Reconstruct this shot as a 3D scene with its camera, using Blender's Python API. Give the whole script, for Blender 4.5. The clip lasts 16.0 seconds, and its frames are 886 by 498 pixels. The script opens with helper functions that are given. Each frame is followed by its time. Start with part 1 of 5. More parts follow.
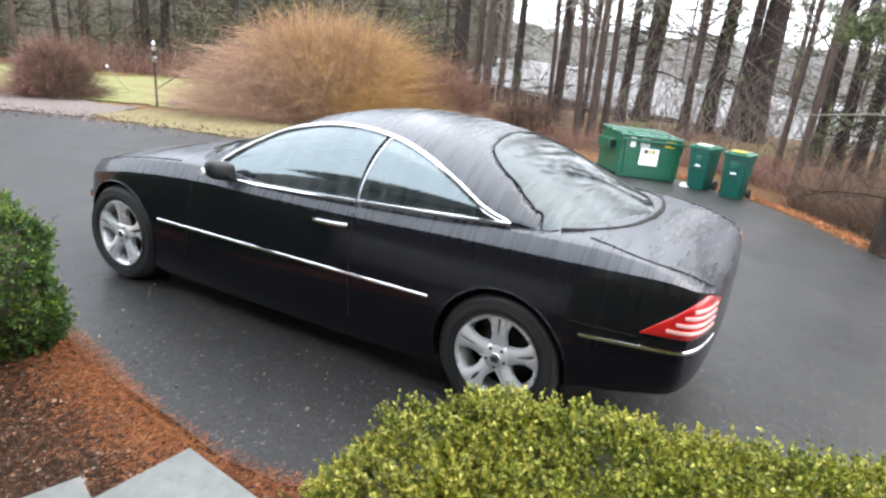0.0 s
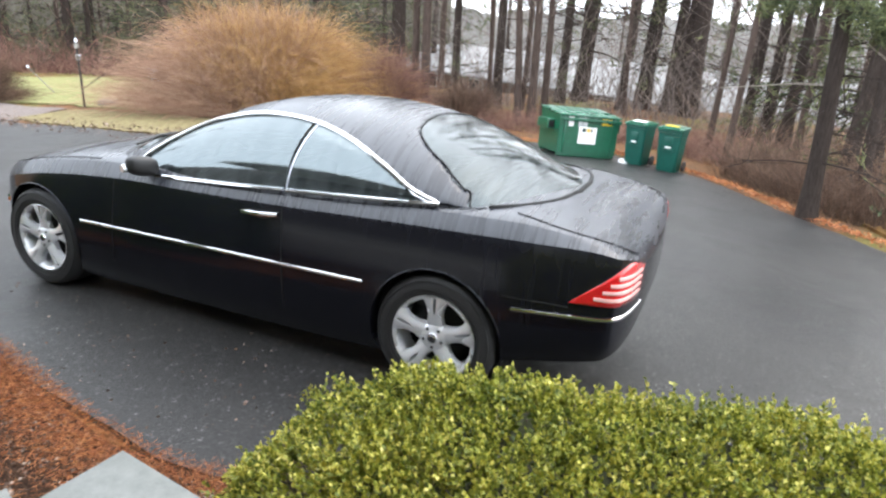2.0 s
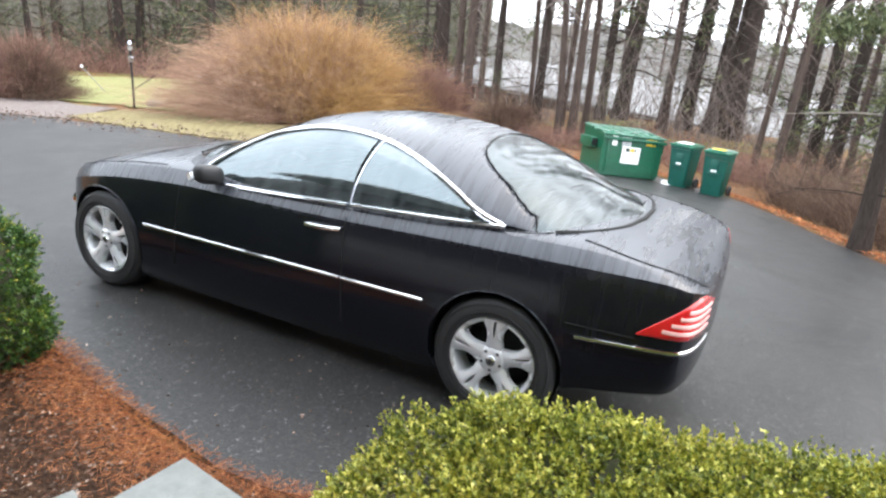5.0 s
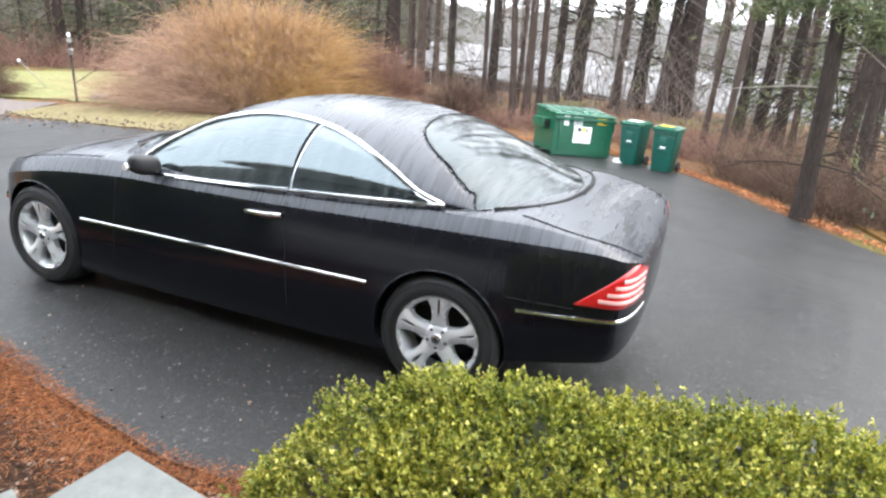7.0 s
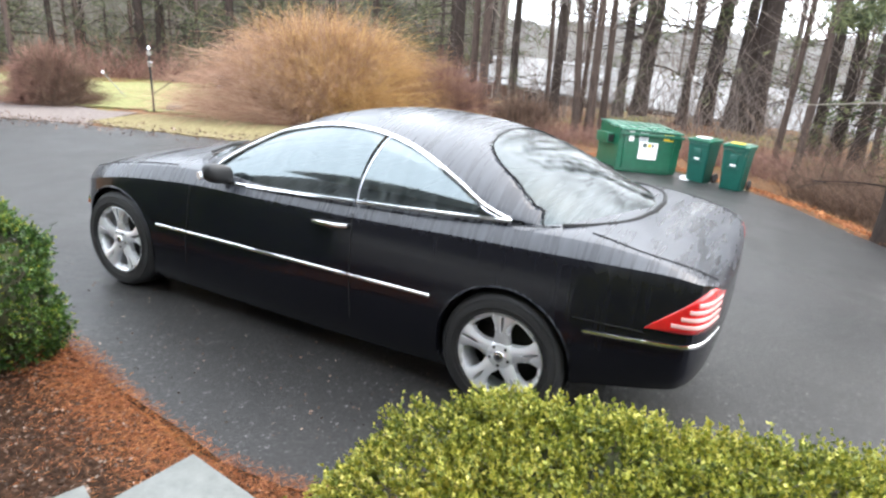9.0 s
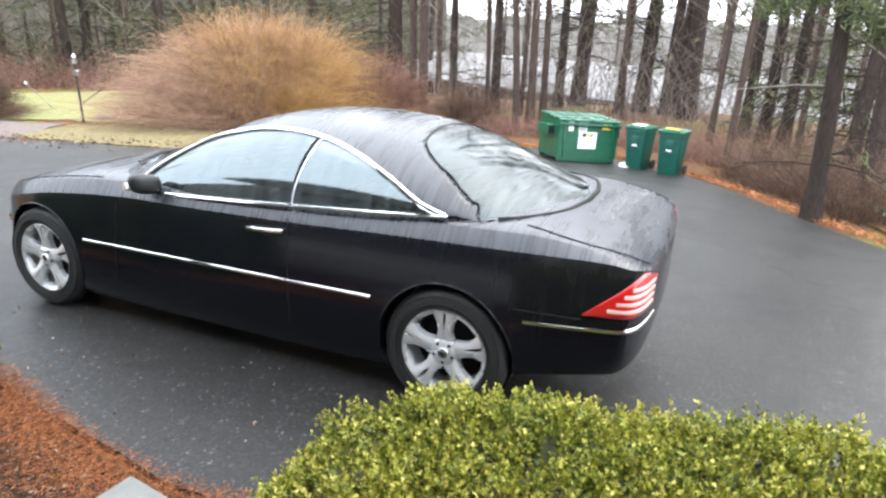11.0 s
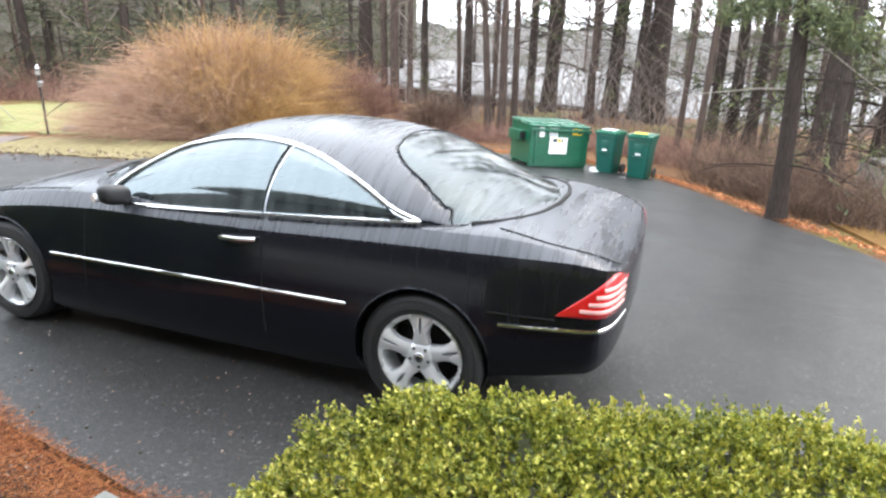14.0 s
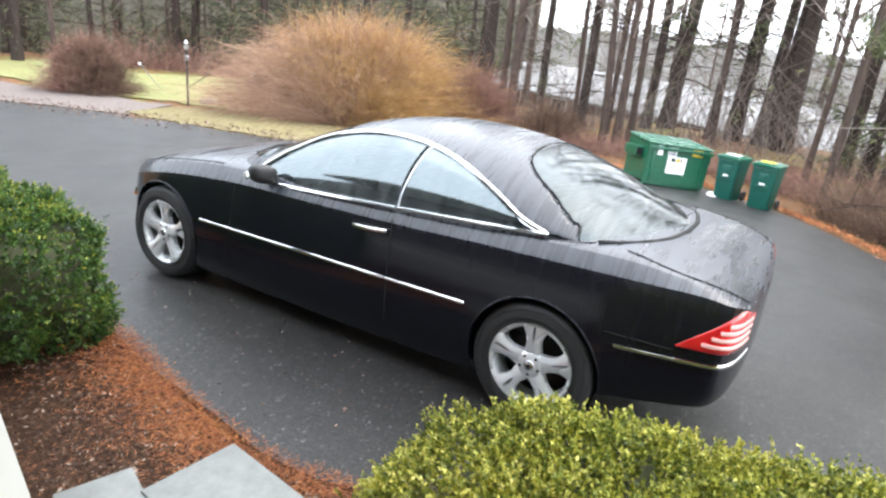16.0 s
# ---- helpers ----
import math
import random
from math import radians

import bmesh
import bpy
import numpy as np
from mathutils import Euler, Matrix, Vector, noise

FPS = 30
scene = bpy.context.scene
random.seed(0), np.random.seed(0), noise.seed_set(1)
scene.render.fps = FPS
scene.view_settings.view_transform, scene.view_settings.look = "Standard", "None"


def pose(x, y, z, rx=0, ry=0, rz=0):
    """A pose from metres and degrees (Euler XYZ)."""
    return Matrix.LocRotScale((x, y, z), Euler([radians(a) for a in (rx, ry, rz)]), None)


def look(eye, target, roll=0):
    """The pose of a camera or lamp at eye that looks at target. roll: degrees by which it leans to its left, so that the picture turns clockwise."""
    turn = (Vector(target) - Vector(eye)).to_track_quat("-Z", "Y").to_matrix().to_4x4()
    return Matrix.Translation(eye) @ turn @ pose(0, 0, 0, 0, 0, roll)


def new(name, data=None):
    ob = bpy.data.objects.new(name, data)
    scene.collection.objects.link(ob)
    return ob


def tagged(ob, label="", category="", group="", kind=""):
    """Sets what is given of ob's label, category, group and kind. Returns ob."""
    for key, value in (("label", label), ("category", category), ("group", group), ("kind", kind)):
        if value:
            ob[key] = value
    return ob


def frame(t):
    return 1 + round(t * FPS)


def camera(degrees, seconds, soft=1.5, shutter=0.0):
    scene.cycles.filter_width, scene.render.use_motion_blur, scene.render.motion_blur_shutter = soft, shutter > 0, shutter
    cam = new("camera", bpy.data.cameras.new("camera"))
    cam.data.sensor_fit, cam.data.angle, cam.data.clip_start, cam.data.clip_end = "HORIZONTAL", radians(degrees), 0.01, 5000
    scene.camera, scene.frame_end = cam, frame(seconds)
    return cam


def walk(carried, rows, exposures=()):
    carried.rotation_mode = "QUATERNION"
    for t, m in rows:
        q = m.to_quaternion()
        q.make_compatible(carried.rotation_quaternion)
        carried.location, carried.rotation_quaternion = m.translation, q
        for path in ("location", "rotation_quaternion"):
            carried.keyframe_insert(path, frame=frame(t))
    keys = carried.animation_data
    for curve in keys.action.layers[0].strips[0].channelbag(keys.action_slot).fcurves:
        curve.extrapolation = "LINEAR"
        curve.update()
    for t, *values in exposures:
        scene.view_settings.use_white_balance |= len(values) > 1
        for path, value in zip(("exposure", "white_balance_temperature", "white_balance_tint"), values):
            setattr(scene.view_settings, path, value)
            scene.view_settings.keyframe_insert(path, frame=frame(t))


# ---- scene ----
cam = camera(69.3, 16.0, soft=2.4)
PATH = [
    (0, (1.045, -2.717, 1.913), (0.182, -1.04, 1.247), 5.0),
    (0.5, (1.103, -2.659, 1.904), (0.302, -0.956, 1.227), 3.7),
    (1, (1.155, -2.651, 1.927), (0.424, -0.908, 1.276), 1.7),
    (1.5, (1.175, -2.663, 1.928), (0.469, -0.912, 1.268), 2.8),
    (2, (1.151, -2.686, 1.893), (0.427, -0.954, 1.203), 3.2),
    (2.5, (1.052, -2.7, 1.893), (0.296, -0.986, 1.192), 5.1),
    (3, (0.921, -2.83, 1.906), (0.057, -1.156, 1.237), 9.2),
    (3.5, (0.942, -2.793, 1.914), (0.028, -1.127, 1.288), 5.2),
    (3.7, (0.926, -2.789, 1.959), (0.123, -1.074, 1.313), 5.6),
    (6, (1.047, -2.702, 1.897), (0.235, -1.011, 1.203), 4.4),
    (6.5, (1.079, -2.714, 1.893), (0.35, -0.997, 1.172), 4.4),
    (7, (1.092, -2.716, 1.913), (0.393, -0.976, 1.216), 3.8),
    (7.5, (1.073, -2.697, 1.926), (0.328, -0.954, 1.288), 3.7),
    (8, (1.046, -2.659, 1.913), (0.276, -0.941, 1.236), 4.0),
    (8.5, (1.011, -2.707, 1.917), (0.115, -1.044, 1.26), 3.8),
    (9, (1.031, -2.696, 1.905), (0.168, -1.021, 1.235), 3.7),
    (9.5, (1.052, -2.695, 1.916), (0.248, -0.978, 1.276), 3.8),
    (9.7, (1.094, -2.712, 1.91), (0.346, -0.975, 1.259), 4.1),
    (11.8, (1.074, -2.625, 1.91), (0.337, -0.901, 1.214), 1.4),
    (12, (1.04, -2.648, 1.89), (0.272, -0.948, 1.171), 2.6),
    (12.5, (1.011, -2.705, 1.923), (0.168, -1.027, 1.237), 4.0),
    (13, (1.039, -2.711, 1.908), (0.261, -0.99, 1.253), 4.2),
    (13.5, (1.079, -2.71, 1.918), (0.361, -0.957, 1.277), 3.1),
    (14, (1.102, -2.677, 1.906), (0.444, -0.903, 1.258), 1.6),
    (14.5, (1.155, -2.542, 1.893), (0.706, -0.732, 1.172), 0.0),
    (15, (1.114, -2.564, 1.891), (0.619, -0.77, 1.155), -0.4),
    (15.5, (1.036, -2.619, 1.9), (0.33, -0.885, 1.196), 1.8),
    (16, (0.986, -2.821, 1.961), (0.071, -1.173, 1.294), 5.9),
]
walk(cam, [(t, look(eye, target, roll)) for t, eye, target, roll in PATH], [(0, 2.38), (3.5, 2.38), (6, 2.6), (16, 2.6)])

# ---- light ----
SUN_EL, SUN_AZ = radians(50), radians(37)
world = bpy.data.worlds.new("overcast_sky")
scene.world = world
world.use_nodes = True
wn = world.node_tree
wn.nodes.clear()
w_out = wn.nodes.new("ShaderNodeOutputWorld")
w_bg = wn.nodes.new("ShaderNodeBackground")
w_sky = wn.nodes.new("ShaderNodeTexSky")
w_sky.sky_type, w_sky.sun_disc = "NISHITA", False
w_sky.sun_elevation, w_sky.sun_rotation = SUN_EL, SUN_AZ
w_sky.air_density, w_sky.dust_density, w_sky.ozone_density = 1.0, 6.0, 0.6
w_mix = wn.nodes.new("ShaderNodeMix")
w_mix.data_type = "RGBA"
w_mix.inputs[0].default_value = 0.8
w_mix.inputs[7].default_value = (8.2, 8.85, 9.6, 1)
wn.links.new(w_sky.outputs[0], w_mix.inputs[6])
wn.links.new(w_mix.outputs[2], w_bg.inputs[0])
w_bg.inputs[1].default_value = 0.105
wn.links.new(w_bg.outputs[0], w_out.inputs[0])
sun_data = bpy.data.lights.new("sun", "SUN")
sun_data.energy, sun_data.angle, sun_data.color = 0.55, radians(120), (1.0, 0.99, 0.97)
sun = new("sun", sun_data)
sun.matrix_world = look((15, 20, 30), (0, 0, 0))


# ---- materials ----
class Nodes:
    """A node material under construction."""

    def __init__(self, name):
        self.mat = bpy.data.materials.new(name)
        self.mat.use_nodes = True
        self.tree = self.mat.node_tree
        self.bsdf = self.tree.nodes["Principled BSDF"]

    def add(self, kind, **props):
        n = self.tree.nodes.new("ShaderNode" + kind)
        for k, v in props.items():
            setattr(n, k, v)
        return n

    def link(self, a, b):
        self.tree.links.new(a, b)

    def coords(self, scale=(1, 1, 1), space="Object"):
        tc, mp = self.add("TexCoord"), self.add("Mapping")
        mp.inputs["Scale"].default_value = scale
        self.link(tc.outputs[space], mp.inputs["Vector"])
        return mp.outputs[0]

    def noise(self, vec, scale, detail=4.0, rough=0.6):
        n = self.add("TexNoise")
        n.inputs["Scale"].default_value, n.inputs["Detail"].default_value, n.inputs["Roughness"].default_value = scale, detail, rough
        self.link(vec, n.inputs["Vector"])
        return n.outputs["Fac"]

    def ramp(self, fac, stops):
        r = self.add("ValToRGB")
        el = r.color_ramp.elements
        while len(el) < len(stops):
            el.new(0.5)
        for e, (p, c) in zip(el, stops):
            e.position = p
            e.color = (*c, 1) if len(c) == 3 else c
        self.link(fac, r.inputs[0])
        return r.outputs[0]

    def mix(self, fac, a, b, blend="MIX"):
        m = self.add("Mix", data_type="RGBA", blend_type=blend)
        for i, v in ((0, fac), (6, a), (7, b)):
            if isinstance(v, (int, float)):
                m.inputs[i].default_value = v
            elif isinstance(v, tuple):
                m.inputs[i].default_value = (*v, 1)
            else:
                self.link(v, m.inputs[i])
        return m.outputs[2]

    def bump(self, height, strength=0.3, distance=0.01):
        b = self.add("Bump")
        b.inputs["Strength"].default_value, b.inputs["Distance"].default_value = strength, distance
        self.link(height, b.inputs["Height"])
        self.link(b.outputs[0], self.bsdf.inputs["Normal"])

    def put(self, **kw):
        for k, v in kw.items():
            s = self.bsdf.inputs[k.replace("_", " ")]
            if isinstance(v, (int, float)):
                s.default_value = v
            elif isinstance(v, tuple):
                s.default_value = (*v, 1)
            else:
                self.link(v, s)
        return self


def grey(v):
    return (v, v, v)


def plain(name, colour, rough=0.5, metal=0.0, var=0.15, scale=30.0, bump=0.1, coat=0.0):
    """A surface with small variation of tone and relief."""
    n = Nodes(name)
    v = n.coords()
    f = n.noise(v, scale)
    g = n.noise(v, scale * 0.12, 2)
    lo, hi = tuple(c * (1 - var) for c in colour), tuple(min(1, c * (1 + var)) for c in colour)
    col = n.mix(0.5, n.ramp(f, [(0.3, lo), (0.7, hi)]), n.ramp(g, [(0.3, lo), (0.7, hi)]))
    n.put(Base_Color=col, Roughness=n.ramp(g, [(0.3, grey(max(0.02, rough - 0.08))), (0.7, grey(min(1, rough + 0.08)))]), Metallic=metal, Coat_Weight=coat)
    if bump:
        n.bump(f, bump, 0.003)
    return n.mat


def by_island(name, stops, rough=0.6, sub=0.0, spec=0.5):
    """Leaves, twigs and needles: each one its own tone."""
    n = Nodes(name)
    g = n.add("NewGeometry")
    big = n.noise(n.coords(), 2.2, 2)
    f = n.add("Math", operation="MULTIPLY_ADD")
    n.link(big, f.inputs[0])
    f.inputs[1].default_value = 0.7
    m = n.add("Math", operation="MULTIPLY_ADD")
    n.link(g.outputs["Random Per Island"], m.inputs[0])
    m.inputs[1].default_value, m.inputs[2].default_value = 0.75, -0.22
    n.link(m.outputs[0], f.inputs[2])
    n.put(Base_Color=n.ramp(f.outputs[0], stops), Roughness=rough, Specular_IOR_Level=spec)
    if sub:
        n.put(Subsurface_Weight=0.0)
        tr = n.add("BsdfTranslucent")
        n.link(n.ramp(f.outputs[0], stops), tr.inputs[0])
        mx = n.add("MixShader")
        mx.inputs[0].default_value = sub
        n.link(n.bsdf.outputs[0], mx.inputs[1])
        n.link(tr.outputs[0], mx.inputs[2])
        n.link(mx.outputs[0], n.tree.nodes["Material Output"].inputs[0])
    return n.mat


def asphalt_material():
    n = Nodes("wet_asphalt")
    v = n.coords()
    grit = n.add("TexVoronoi")
    grit.inputs["Scale"].default_value = 85
    n.link(v, grit.inputs["Vector"])
    fine, big = n.noise(v, 60, 3), n.noise(v, 0.55, 4)
    stone = n.ramp(grit.outputs["Color"], [(0.25, (0.008, 0.0078, 0.0075)), (0.7, (0.022, 0.021, 0.021)), (0.86, (0.055, 0.053, 0.052)), (0.955, (0.24, 0.235, 0.23))])
    col = n.mix(0.35, stone, n.ramp(fine, [(0.3, grey(0.008)), (0.75, grey(0.04))]))
    col = n.mix(n.ramp(big, [(0.35, grey(0.0)), (0.7, grey(0.55))]), col, (0.027, 0.026, 0.025))
    wet = n.ramp(big, [(0.3, grey(0.34)), (0.55, grey(0.46)), (0.75, grey(0.56))])
    n.put(Base_Color=col, Roughness=wet, Specular_IOR_Level=0.33)
    n.bump(n.mix(0.45, grit.outputs["Color"], n.noise(v, 110, 3)), 0.65, 0.009)
    return n.mat


def litter_material():
    n = Nodes("leaf_litter")
    v = n.coords()
    a, b, c = n.noise(v, 18, 6, 0.75), n.noise(v, 0.35, 4), n.noise(v, 4.5, 4)
    brown = n.ramp(a, [(0.25, (0.035, 0.022, 0.014)), (0.5, (0.11, 0.065, 0.038)), (0.72, (0.21, 0.135, 0.08))])
    rust = n.ramp(a, [(0.25, (0.07, 0.03, 0.012)), (0.5, (0.19, 0.085, 0.035)), (0.75, (0.30, 0.16, 0.075))])
    grass = n.ramp(a, [(0.25, (0.06, 0.07, 0.018)), (0.75, (0.24, 0.24, 0.07))])
    col = n.mix(n.ramp(c, [(0.4, grey(0)), (0.62, grey(1))]), brown, rust)
    col = n.mix(n.ramp(b, [(0.5, grey(0)), (0.62, grey(0.75))]), col, grass)
    n.put(Base_Color=col, Roughness=0.9, Specular_IOR_Level=0.15)
    n.bump(a, 0.8, 0.04)
    return n.mat


def mottled(name, lo, mid, hi, scale, rough=0.9, bump=0.6, dist=0.03, stretch=(1, 1, 1)):
    n = Nodes(name)
    v = n.coords(stretch)
    a, b = n.noise(v, scale, 6, 0.7), n.noise(v, scale * 0.08, 3)
    col = n.ramp(a, [(0.28, lo), (0.5, mid), (0.74, hi)])
    col = n.mix(n.ramp(b, [(0.35, grey(0.0)), (0.7, grey(0.5))]), col, mid)
    n.put(Base_Color=col, Roughness=rough, Specular_IOR_Level=0.5 if rough < 0.8 else 0.15)
    n.bump(a, bump, dist)
    return n.mat


def paint_material():
    """Black car paint under rain: runs of water, and sky sheen painted on upward faces."""
    n = Nodes("wet_black_paint")
    runs = n.noise(n.coords((34, 2.4, 1.7)), 1.0, 4, 0.6)
    wide = n.noise(n.coords((7, 1.6, 1.0)), 1.0, 3)
    drops = n.noise(n.coords(), 170, 2)
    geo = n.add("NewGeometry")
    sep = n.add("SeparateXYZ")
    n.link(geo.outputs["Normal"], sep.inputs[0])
    # mask of upward faces, which get the sky's reflection as paler colour
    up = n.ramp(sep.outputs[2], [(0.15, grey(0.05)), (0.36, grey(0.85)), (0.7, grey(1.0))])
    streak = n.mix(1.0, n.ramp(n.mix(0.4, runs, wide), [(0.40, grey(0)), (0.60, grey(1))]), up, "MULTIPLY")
    # greys stand in for sky reflected on upward paint and its water runs
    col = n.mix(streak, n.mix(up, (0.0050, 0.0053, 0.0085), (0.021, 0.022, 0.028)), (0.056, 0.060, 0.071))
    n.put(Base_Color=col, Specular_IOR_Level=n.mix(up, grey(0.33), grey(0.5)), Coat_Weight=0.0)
    n.put(Roughness=n.mix(up, n.mix(streak, grey(0.10), grey(0.34)), n.mix(streak, grey(0.22), grey(0.36))))
    n.bump(n.mix(0.35, runs, drops), 0.10, 0.003)
    return n.mat


def glass_material(name, tint, spot=0.0, ior=2.4, body=0.78):
    """Tinted car glass: dark, glossy, wet, and partly clear."""
    n = Nodes(name)
    runs = n.noise(n.coords((34, 2.4, 1.7)), 1.0, 3)
    tr, mx = n.add("BsdfTransparent"), n.add("MixShader")
    tr.inputs[0].default_value = (*tint, 1)
    n.put(Base_Color=n.ramp(runs, [(0.42, (0.010, 0.014, 0.015)), (0.62, (0.055, 0.065, 0.068))]), Roughness=n.ramp(runs, [(0.42, grey(0.03 + 0.4 * spot)), (0.66, grey(0.03 + spot))]), IOR=ior, Specular_Tint=(0.84, 0.96, 1.0))
    n.bump(runs, 0.04, 0.003)
    mx.inputs[0].default_value = body
    n.link(tr.outputs[0], mx.inputs[1])
    n.link(n.bsdf.outputs[0], mx.inputs[2])
    n.link(mx.outputs[0], n.tree.nodes["Material Output"].inputs[0])
    return n.mat


def bark_material(name, dark, light):
    n = Nodes(name)
    v = n.coords((9, 9, 1.6))
    a, b = n.noise(v, 1.6, 6, 0.7), n.noise(n.coords(), 0.8, 3)
    col = n.mix(n.ramp(b, [(0.35, grey(0)), (0.7, grey(0.6))]), n.ramp(a, [(0.3, dark), (0.7, light)]), tuple(0.5 * (p + q) for p, q in zip(dark, light)))
    n.put(Base_Color=col, Roughness=0.9, Specular_IOR_Level=0.1)
    n.bump(a, 0.9, 0.05)
    return n.mat


